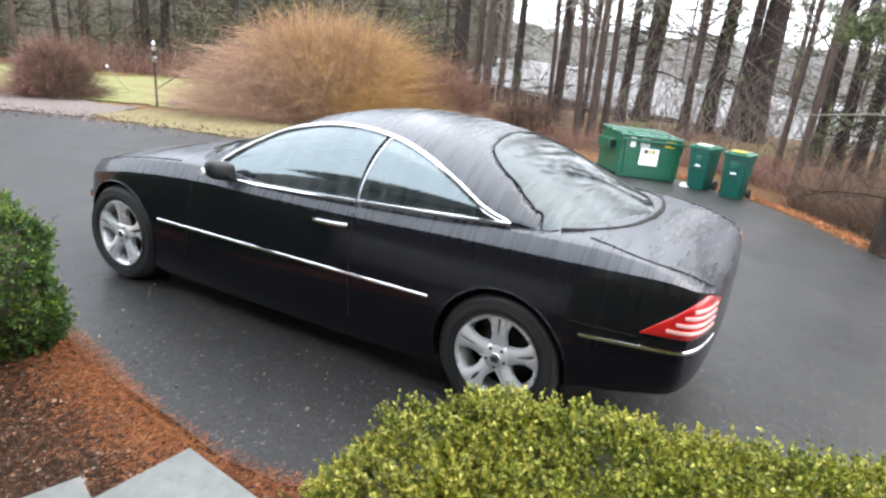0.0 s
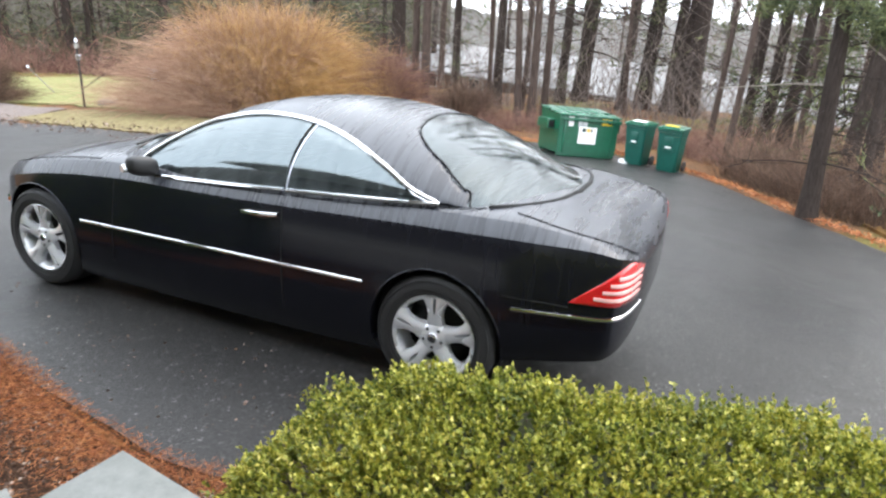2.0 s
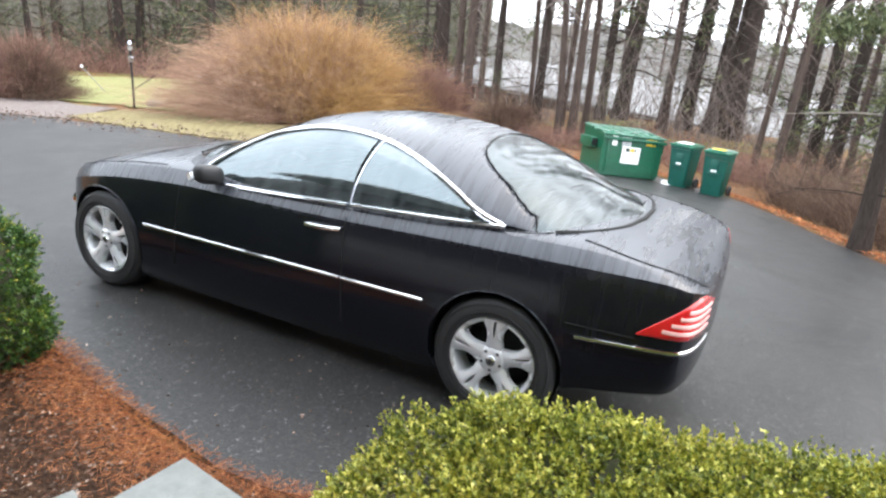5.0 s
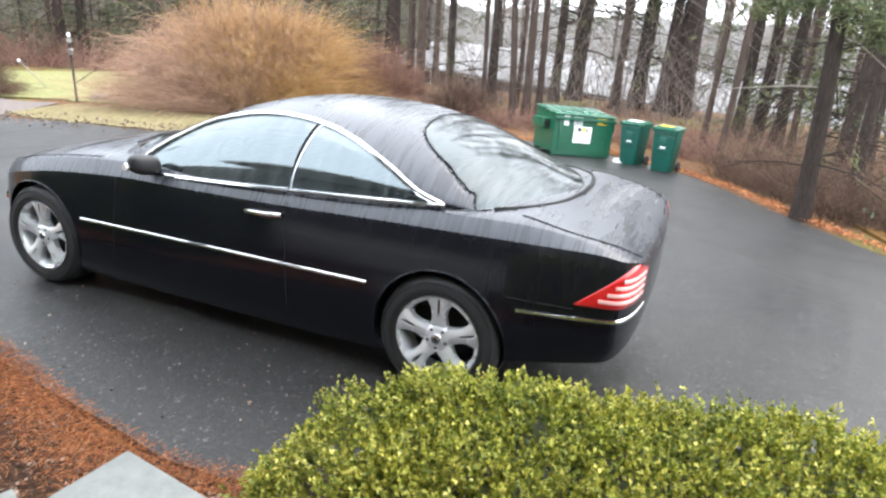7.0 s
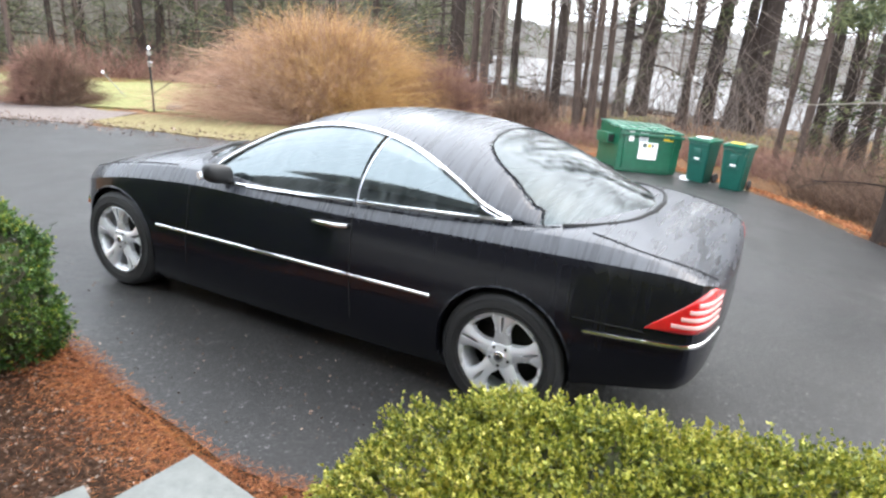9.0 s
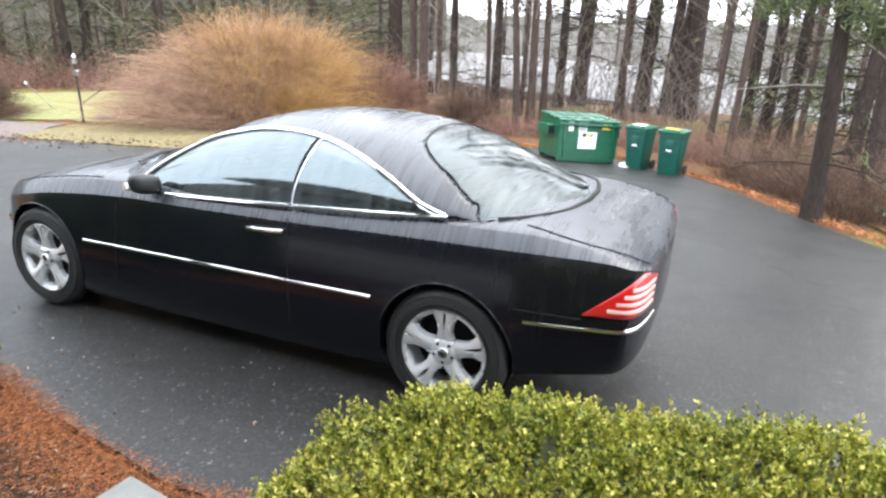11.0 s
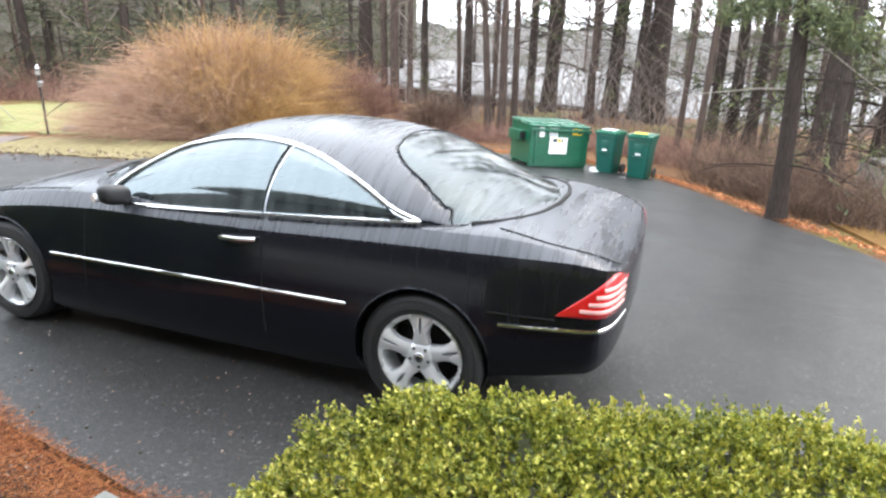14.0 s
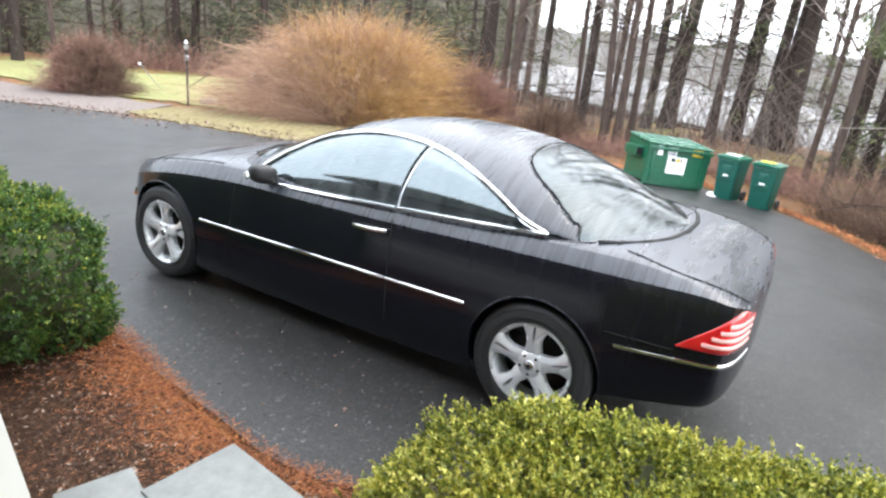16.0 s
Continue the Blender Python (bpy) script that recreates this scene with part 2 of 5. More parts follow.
M = {
    "asphalt": asphalt_material(),
    "litter": litter_material(),
    "lawn": mottled("winter_lawn", (0.07, 0.08, 0.03), (0.20, 0.20, 0.085), (0.32, 0.29, 0.15), 9, bump=0.4),
    "gravel": mottled("pale_gravel", (0.07, 0.06, 0.055), (0.15, 0.125, 0.115), (0.24, 0.205, 0.19), 14, bump=0.5),
    "soil": mottled("bark_mulch", (0.015, 0.009, 0.006), (0.055, 0.030, 0.019), (0.16, 0.085, 0.052), 30, bump=1.0, dist=0.03),
    "needles": by_island("pine_needles", [(0.1, (0.13, 0.038, 0.014)), (0.5, (0.38, 0.12, 0.035)), (0.9, (0.56, 0.24, 0.09))], 0.7),
    "chips": by_island("wood_chips", [(0.1, (0.035, 0.02, 0.013)), (0.6, (0.13, 0.075, 0.05)), (0.97, (0.40, 0.32, 0.27))], 0.8),
    "bluestone": mottled("bluestone", (0.10, 0.11, 0.105), (0.15, 0.16, 0.152), (0.20, 0.21, 0.20), 12, 0.45, 0.15, 0.004),
    "concrete": mottled("porch_concrete", (0.30, 0.30, 0.28), (0.42, 0.42, 0.40), (0.55, 0.54, 0.52), 14, 0.7, 0.2, 0.004),
    "white": plain("white_trim_paint", (0.50, 0.51, 0.485), 0.45, var=0.04, scale=12, bump=0.05),
    "siding": plain("house_siding", (0.13, 0.12, 0.11), 0.6, var=0.06, scale=12, bump=0.1),
    "paint": paint_material(),
    "chrome": plain("chrome", (0.82, 0.83, 0.85), 0.12, 1.0, var=0.05, bump=0.02),
    "alloy": plain("silver_alloy", (0.78, 0.79, 0.81), 0.27, 0.5, var=0.06, bump=0.02, coat=0.3),
    "tyre": plain("tyre_rubber", (0.022, 0.022, 0.023), 0.65, var=0.3, scale=50, bump=0.2),
    "trim": plain("black_trim", (0.012, 0.012, 0.013), 0.45, var=0.2, bump=0.1),
    "gap": plain("panel_gap", (0.003, 0.003, 0.003), 0.9, var=0.1, bump=0),
    "under": plain("underbody", (0.01, 0.01, 0.01), 0.9, var=0.3, bump=0.2),
    "seat": plain("grey_leather", (0.20, 0.19, 0.18), 0.55, var=0.1, scale=60, bump=0.2),
    "dash": plain("dark_dash", (0.03, 0.03, 0.032), 0.6, var=0.1, bump=0.2),
    "side_glass": glass_material("side_glass", (0.36, 0.42, 0.42), 0.08, 2.55, 0.80),
    "screen_glass": glass_material("screen_glass", (0.30, 0.34, 0.36), 0.12, 1.7, 0.80),
    "red_lens": plain("red_lens", (0.55, 0.012, 0.015), 0.10, var=0.15, scale=80, bump=0.05, coat=1.0),
    "pale_lens": plain("pale_pink_lens", (0.85, 0.50, 0.47), 0.15, var=0.05, bump=0.03, coat=1.0),
    "amber": plain("amber_lens", (0.75, 0.20, 0.04), 0.15, var=0.1, bump=0.03, coat=1.0),
    "lamp_glass": plain("headlamp_glass", (0.55, 0.57, 0.60), 0.06, 0.3, var=0.1, bump=0.02, coat=1.0),
    "green_steel": plain("green_steel_paint", (0.004, 0.085, 0.042), 0.38, var=0.25, scale=9, bump=0.08, coat=0.3),
    "green_lid": plain("green_plastic_lid", (0.006, 0.105, 0.055), 0.30, var=0.2, scale=7, bump=0.15),
    "green_bin": plain("green_bin_plastic", (0.004, 0.075, 0.055), 0.42, var=0.2, scale=14, bump=0.08),
    "label": plain("white_label", (0.85, 0.85, 0.82), 0.5, var=0.05, scale=30, bump=0),
    "label_grey": plain("grey_label", (0.55, 0.57, 0.57), 0.5, var=0.15, scale=30, bump=0),
    "yellow": plain("yellow_label", (0.80, 0.55, 0.03), 0.5, var=0.1, bump=0),
    "ink": plain("label_ink", (0.02, 0.04, 0.03), 0.6, var=0.1, bump=0),
    "gold": plain("gold_mark", (0.65, 0.42, 0.08), 0.5, var=0.1, bump=0),
    "slush": plain("dirty_snow", (0.72, 0.73, 0.74), 0.6, var=0.15, scale=20, bump=0.6),
    "bark": bark_material("pine_bark", (0.022, 0.017, 0.015), (0.080, 0.063, 0.055)),
    "bark_red": bark_material("reddish_bark", (0.035, 0.026, 0.022), (0.12, 0.088, 0.074)),
    "bark_pale": bark_material("pale_bark", (0.14, 0.12, 0.10), (0.40, 0.36, 0.31)),
    "twig": by_island("bare_twigs", [(0.1, (0.10, 0.08, 0.07)), (0.9, (0.25, 0.20, 0.175))], 0.9),
    "brush": by_island("dry_brush", [(0.1, (0.05, 0.028, 0.02)), (0.5, (0.12, 0.07, 0.048)), (0.9, (0.22, 0.14, 0.09))], 0.9),
    "willow": by_island("orange_twigs", [(0.1, (0.17, 0.09, 0.06)), (0.5, (0.34, 0.20, 0.13)), (0.9, (0.50, 0.33, 0.23))], 0.8),
    "willow_yellow": by_island("yellow_twigs", [(0.1, (0.26, 0.125, 0.045)), (0.5, (0.46, 0.26, 0.09)), (0.9, (0.62, 0.40, 0.16))], 0.8),
    "barberry": by_island("reddish_twigs", [(0.1, (0.10, 0.045, 0.035)), (0.5, (0.22, 0.11, 0.085)), (0.9, (0.34, 0.20, 0.15))], 0.85),
    "pine": by_island("pine_foliage", [(0.1, (0.03, 0.045, 0.018)), (0.5, (0.08, 0.10, 0.04)), (0.9, (0.18, 0.19, 0.075))], 0.7, 0.15),
    "pine_dark": by_island("dark_pine_foliage", [(0.1, (0.032, 0.042, 0.021)), (0.5, (0.075, 0.085, 0.043)), (0.9, (0.14, 0.14, 0.07))], 0.8, 0.1),
    "box_leaf": by_island("boxwood_leaf", [(0.05, (0.055, 0.085, 0.013)), (0.35, (0.16, 0.195, 0.025)), (0.65, (0.30, 0.31, 0.04)), (0.95, (0.53, 0.46, 0.08))], 0.58, 0.25),
    "box_tip": by_island("boxwood_tip", [(0.1, (0.30, 0.34, 0.05)), (0.6, (0.55, 0.52, 0.10)), (0.95, (0.72, 0.64, 0.20))], 0.45, 0.25),
    "dark_leaf": by_island("dark_leaf", [(0.05, (0.012, 0.04, 0.010)), (0.5, (0.045, 0.11, 0.02)), (0.85, (0.13, 0.22, 0.03)), (0.98, (0.34, 0.36, 0.06))], 0.4, 0.2),
    # shade deep inside the hedges, put into the core's dark colour
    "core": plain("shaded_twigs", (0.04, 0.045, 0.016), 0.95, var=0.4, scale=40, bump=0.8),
    "roof": plain("grey_shingle_roof", (0.215, 0.212, 0.212), 0.8, var=0.08, scale=6, bump=0.3),
    "brick": plain("brown_wall", (0.16, 0.10, 0.08), 0.85, var=0.25, scale=8, bump=0.3),
    "dark_glass": plain("dark_window", (0.03, 0.035, 0.04), 0.1, var=0.1, bump=0),
    "fence": plain("weathered_boards", (0.22, 0.21, 0.20), 0.9, var=0.3, scale=8, bump=0.4),
    "stone": mottled("field_stone", (0.10, 0.10, 0.09), (0.24, 0.23, 0.21), (0.4, 0.38, 0.35), 8),
    "iron": plain("dark_iron", (0.025, 0.025, 0.025), 0.6, 0.4, var=0.3, bump=0.1),
    "pale_metal": plain("pale_metal", (0.62, 0.64, 0.72), 0.4, 0.4, var=0.15, bump=0.1),
}


# ---- building helpers ----
def mesh_of(name, verts, faces, mat, smooth=False):
    me = bpy.data.meshes.new(name)
    me.from_pydata([tuple(v) for v in verts], [], [tuple(f) for f in faces])
    me.materials.append(mat)
    if smooth:
        me.polygons.foreach_set("use_smooth", [True] * len(me.polygons))
    me.update()
    return me


def arrays(name, v, tris, mat, smooth=False):
    """A mesh from numpy arrays: vertices n x 3, faces m x k."""
    me = bpy.data.meshes.new(name)
    k = tris.shape[1]
    me.vertices.add(len(v))
    me.vertices.foreach_set("co", np.ascontiguousarray(v, np.float32).ravel())
    me.loops.add(tris.size)
    me.loops.foreach_set("vertex_index", np.ascontiguousarray(tris, np.int32).ravel())
    me.polygons.add(len(tris))
    me.polygons.foreach_set("loop_start", np.arange(0, tris.size, k, dtype=np.int32))
    me.polygons.foreach_set("loop_total", np.full(len(tris), k, np.int32))
    if smooth:
        me.polygons.foreach_set("use_smooth", np.ones(len(tris), bool))
    me.materials.append(mat)
    me.update(calc_edges=True)
    return me


def finish(bm, name, mat, angle=35, smooth=True):
    bmesh.ops.recalc_face_normals(bm, faces=bm.faces)
    me = bpy.data.meshes.new(name)
    for f in bm.faces:
        f.smooth = smooth
    if smooth:
        for e in bm.edges:
            if len(e.link_faces) == 2 and e.calc_face_angle(0) > radians(angle):
                e.smooth = False
    bm.to_mesh(me)
    bm.free()
    me.materials.append(mat)
    return me


def part(name, bm, mat, parent, label="", angle=35):
    """Links a bmesh (or a mesh) as one mesh object under a thing or a part."""
    me = finish(bm, name, mat, angle) if isinstance(bm, bmesh.types.BMesh) else bm
    ob = new(name, me)
    ob.parent = parent
    if label:
        ob["label"] = label
    return ob


def thing(name, label, category, m=None, group="", kind=""):
    ob = new(name)
    ob.empty_display_size = 0.2
    if m is not None:
        ob.matrix_basis = m
    return tagged(ob, label, category, group, kind)


def box(x0, x1, y0, y1, z0, z1, bevel=0.0, bm=None, seg=2):
    own = bmesh.new()
    bmesh.ops.create_cube(own, size=1, matrix=Matrix.Translation(((x0 + x1) / 2, (y0 + y1) / 2, (z0 + z1) / 2)) @ Matrix.Diagonal((x1 - x0, y1 - y0, z1 - z0, 1)))
    if bevel:
        bmesh.ops.bevel(own, geom=own.edges[:], offset=bevel, segments=seg, affect="EDGES", profile=0.6)
    if bm is None:
        return own
    tmp = bpy.data.meshes.new("tmp")
    own.to_mesh(tmp)
    own.free()
    bm.from_mesh(tmp)
    bpy.data.meshes.remove(tmp)
    return bm


def tube(points, radii, sides=8, bm=None, cap=True, squash=None):
    """A tapered tube along points. squash: width and height factors of its section."""
    bm = bm or bmesh.new()
    pts = [Vector(p) for p in points]
    if not hasattr(radii, "__len__"):
        radii = [radii] * len(pts)
    rings, up = [], Vector((0, 0, 1))
    for i, p in enumerate(pts):
        d = (pts[min(i + 1, len(pts) - 1)] - pts[max(i - 1, 0)]).normalized()
        a = d.cross(up)
        a = a.normalized() if a.length > 0.05 else Vector((1, 0, 0))
        b = a.cross(d).normalized()
        sa, sb = squash or (1, 1)
        rings.append([bm.verts.new(p + radii[i] * (sa * a * math.cos(2 * math.pi * k / sides) + sb * b * math.sin(2 * math.pi * k / sides))) for k in range(sides)])
    for r, s in zip(rings, rings[1:]):
        for k in range(sides):
            bm.faces.new((r[k], r[(k + 1) % sides], s[(k + 1) % sides], s[k]))
    if cap:
        bm.faces.new(rings[0][::-1])
        bm.faces.new(rings[-1])
    return bm


def lathe(profile, seg=40, bm=None, axis="Y"):
    """Turns (radius, along) pairs round the y axis."""
    bm = bm or bmesh.new()
    rings = []
    for k in range(seg):
        a = 2 * math.pi * k / seg
        rings.append([bm.verts.new((r * math.cos(a), t, r * math.sin(a)) if axis == "Y" else (r * math.cos(a), r * math.sin(a), t)) for r, t in profile])
    for k in range(seg):
        r, s = rings[k], rings[(k + 1) % seg]
        for i in range(len(profile) - 1):
            if profile[i][0] < 1e-6 and profile[i + 1][0] < 1e-6:
                continue
            bm.faces.new((r[i], s[i], s[i + 1], r[i + 1]))
    bmesh.ops.remove_doubles(bm, verts=bm.verts, dist=1e-5)
    return bm


def prism(outline, y0, y1, bm=None, bevel=0.0):
    """An outline in x, z pushed from y0 to y1."""
    own = bm or bmesh.new()
    a = [own.verts.new((x, y0, z)) for x, z in outline]
    b = [own.verts.new((x, y1, z)) for x, z in outline]
    own.faces.new(a)
    own.faces.new(b[::-1])
    for i in range(len(a)):
        j = (i + 1) % len(a)
        own.faces.new((a[j], a[i], b[i], b[j]))
    bmesh.ops.recalc_face_normals(own, faces=own.faces)
    if bevel:
        bmesh.ops.bevel(own, geom=own.edges[:], offset=bevel, segments=2, affect="EDGES")
    return own


def curve_at(table, x):
    xs, ys = zip(*table)
    if x <= xs[0]:
        return ys[0]
    for i in range(len(xs) - 1):
        if x <= xs[i + 1]:
            u = (x - xs[i]) / (xs[i + 1] - xs[i])
            m0 = (ys[i + 1] - ys[max(i - 1, 0)]) / (xs[i + 1] - xs[max(i - 1, 0)])
            m1 = (ys[min(i + 2, len(ys) - 1)] - ys[i]) / (xs[min(i + 2, len(ys) - 1)] - xs[i])
            h = xs[i + 1] - xs[i]
            return (2 * u**3 - 3 * u**2 + 1) * ys[i] + (u**3 - 2 * u**2 + u) * h * m0 + (-2 * u**3 + 3 * u**2) * ys[i + 1] + (u**3 - u**2) * h * m1
    return ys[-1]


def ground_z(x, y):
    """The land falls gently away from the house."""
    d = math.hypot(x + 0.9, y - 0.9)
    far = -0.1 * min(max(d - 2.2, 0), 8) - 0.03 * max(d - 10.2, 0)
    return min(far, -0.055 * min(max(y, 0), 3)) if y > -3 else max(far, -0.8) * max(0.0, 1 + (y + 3) / 6)


def resample(points, n):
    p = np.array(points, float)
    s = np.r_[0, np.cumsum(np.hypot(*np.diff(p, axis=0).T))]
    u = np.linspace(0, s[-1], n)
    return np.stack([np.interp(u, s, p[:, 0]), np.interp(u, s, p[:, 1])], 1)


def sheet(name, near, far, n, across, mat, lift, thick, label, category, wobble=0.0):
    """A sheet of ground between two lines, following the land, with an edge of its own."""
    a, b = resample(near, n), resample(far, n)
    rng = np.random.default_rng(len(name))
    a[:, 1] += rng.normal(0, wobble, n)
    b += rng.normal(0, wobble, (n, 2))
    verts, faces = [], []
    for i in range(n):
        for j in range(across + 1):
            x, y = a[i] + (b[i] - a[i]) * j / across
            verts.append((x, y, ground_z(x, y) + lift))
    w = across + 1
    for i in range(n - 1):
        for j in range(across):
            faces.append((i * w + j, (i + 1) * w + j, (i + 1) * w + j + 1, i * w + j + 1))
    rim = [i * w for i in range(n)] + [(n - 1) * w + j for j in range(1, w)] + [i * w + across for i in range(n - 2, -1, -1)] + [j for j in range(across - 1, 0, -1)]
    base = len(verts)
    verts += [(verts[k][0], verts[k][1], verts[k][2] - thick) for k in rim]
    for k in range(len(rim)):
        m = (k + 1) % len(rim)
        faces.append((rim[k], base + k, base + m, rim[m]))
    return tagged(new(name, mesh_of(name, verts, faces, mat, False)), label, category, kind="structure")


# ---- ground ----
radii = [0.0] + list(np.arange(0.6, 14, 0.6)) + [15, 17, 19, 21, 23, 25, 27, 29, 31, 34, 38, 43, 50, 60, 80, 110, 160, 300, 700]
gv, gf, SEG = [], [], 120


def land_z(x, y):
    d = math.hypot(x + 0.9, y - 0.9)
    dip = -0.12 * min(max(d - 25, 0), 16) if y > 18 else 0.0
    return max(ground_z(x, y), -2.2) + dip - 0.03


for r in radii:
    for k in range(SEG):
        a = 2 * math.pi * k / SEG
        x, y = -0.9 + r * math.cos(a), 0.9 + r * math.sin(a)
        bumpy = 0.0 if r < 9 else 0.05 * noise.noise((x * 0.5, y * 0.5, 0))
        gv.append((x, y, land_z(x, y) + min(bumpy, 0.0)))
for i in range(len(radii) - 1):
    for k in range(SEG):
        m = (k + 1) % SEG
        gf.append((i * SEG + k, (i + 1) * SEG + k, (i + 1) * SEG + m, i * SEG + m))
tagged(new("ground", mesh_of("ground", gv, gf, M["litter"], True)), "brown woodland ground covered with fallen leaves and needles", "ground", kind="structure")

NEAR_EDGE = [(-40, 0.6), (-16, -0.4), (-8, -0.6), (-4, -0.65), (-2.33, -0.76), (-1.93, -0.85), (-1.3, -1.0), (-0.7, -1.05), (0.0, -0.9), (2, -0.7), (4, -0.5), (9, -0.3)]
FAR_EDGE = [(-40, 0.9), (-24, 3.5), (-17.5, 5.2), (-14.3, 6.4), (-11.8, 7.0), (-9.4, 7.25), (-6.6, 8.8), (-4.8, 11.0), (-3.1, 11.8), (-1.2, 11.7), (0.42, 10.4), (1.4, 8.8), (2.2, 7.0), (3.0, 5.84), (3.5, 4.84), (3.9, 3.8), (5.0, 2.2), (9, 0.9)]
sheet("driveway", NEAR_EDGE, FAR_EDGE, 150, 40, M["asphalt"], 0.012, 0.05, "wet dark grey asphalt driveway with coarse grit", "driveway", 0.02)
sheet("mulch_bed", [(-9, -2.3), (9, -2.3)], [(-9, -0.64), (-4, -0.69), (-2.33, -0.80), (-1.93, -0.89), (-1.3, -1.04), (-0.7, -1.09), (0.0, -0.94), (2, -0.74), (4, -0.54), (9, -0.34)], 110, 14, M["soil"], 0.028, 0.06, "dark bark mulch bed between hedge and driveway", "mulch bed", 0.015)
sheet("lawn", [(-28, 8.6), (-18.0, 8.6), (-15.0, 9.6), (-12.6, 9.9)], [(-30, 14), (-23.4, 14.5), (-21, 18), (-15, 19)], 30, 12, M["lawn"], 0.02, 0.03, "pale green winter lawn beyond the driveway", "lawn", 0.1)
sheet("gravel_path", [(-32, 4.2), (-17.6, 5.5), (-14.6, 6.6), (-13.6, 6.9)], [(-32, 7.6), (-19.0, 7.9), (-17.0, 8.6), (-14.7, 8.9)], 30, 8, M["gravel"], 0.01, 0.03, "pale pinkish gravel beside the driveway", "gravel", 0.08)
sheet("grass_verge", [(-13.9, 6.95), (-11.8, 7.1), (-9.4, 7.4), (-7.2, 8.6)], [(-14.4, 8.9), (-12.6, 9.6), (-10.8, 9.8), (-8.4, 10.6)], 30, 8, mottled("dry_verge", (0.06, 0.045, 0.025), (0.17, 0.14, 0.07), (0.28, 0.24, 0.13), 8), 0.012, 0.03, "yellowed grass verge with dead leaves", "grass", 0.1)
sheet("rough_grass", [(3.95, 4.2), (5.1, 2.6), (9, 1.3)], [(3.4, 7.6), (6.0, 9.0), (12, 8.0)], 24, 10, mottled("orange_grass", (0.05, 0.026, 0.009), (0.15, 0.078, 0.024), (0.19, 0.14, 0.042), 7), 0.014, 0.2, "orange-brown needles over rough grass at the driveway edge", "grass", 0.1)


# ---- leaf and strand makers ----
def leaves(name, base, way, size, wide, mat, rng, fold=0.25):
    """Small folded leaves: base points, directions, lengths and width factor."""
    n = len(base)
    way = way / np.linalg.norm(way, axis=1, keepdims=True)
    side = np.cross(way, rng.normal(size=(n, 3)))
    side /= np.linalg.norm(side, axis=1, keepdims=True) + 1e-9
    up = np.cross(side, way)
    L = size[:, None]
    v = np.stack([base, base + way * L * 0.55 + side * L * wide + up * L * fold, base + way * L, base + way * L * 0.55 - side * L * wide + up * L * fold], 1).reshape(-1, 3)
    k = np.arange(n)[:, None] * 4
    t = np.concatenate([k + [0, 1, 2], k + [0, 2, 3]])
    return arrays(name, v, t, mat)


def strands(name, paths, width, mat, rng):
    """Thin twigs as three-sided tapered stems: paths n x k x 3."""
    n, k, _ = paths.shape
    a = rng.normal(size=(n, 1, 3))
    d = np.gradient(paths, axis=1)
    d /= np.linalg.norm(d, axis=2, keepdims=True) + 1e-9
    s1 = np.cross(d, a)
    s1 /= np.linalg.norm(s1, axis=2, keepdims=True) + 1e-9
    s2 = np.cross(d, s1)
    w = width[:, None, None] * np.linspace(1, 0.35, k)[None, :, None]
    ring = [paths + w * (s1 * math.cos(q) + s2 * math.sin(q)) for q in (0, 2.1, 4.2)]
    v = np.stack(ring, 2).reshape(-1, 3)
    at = np.arange(n)[:, None, None] * (3 * k) + np.arange(k - 1)[None, :, None] * 3
    q = np.array([[0, 1, 4, 3], [1, 2, 5, 4], [2, 0, 3, 5]])
    f = (at[..., None] + q[None, None]).reshape(-1, 4)
    return arrays(name, v, f, mat, True)


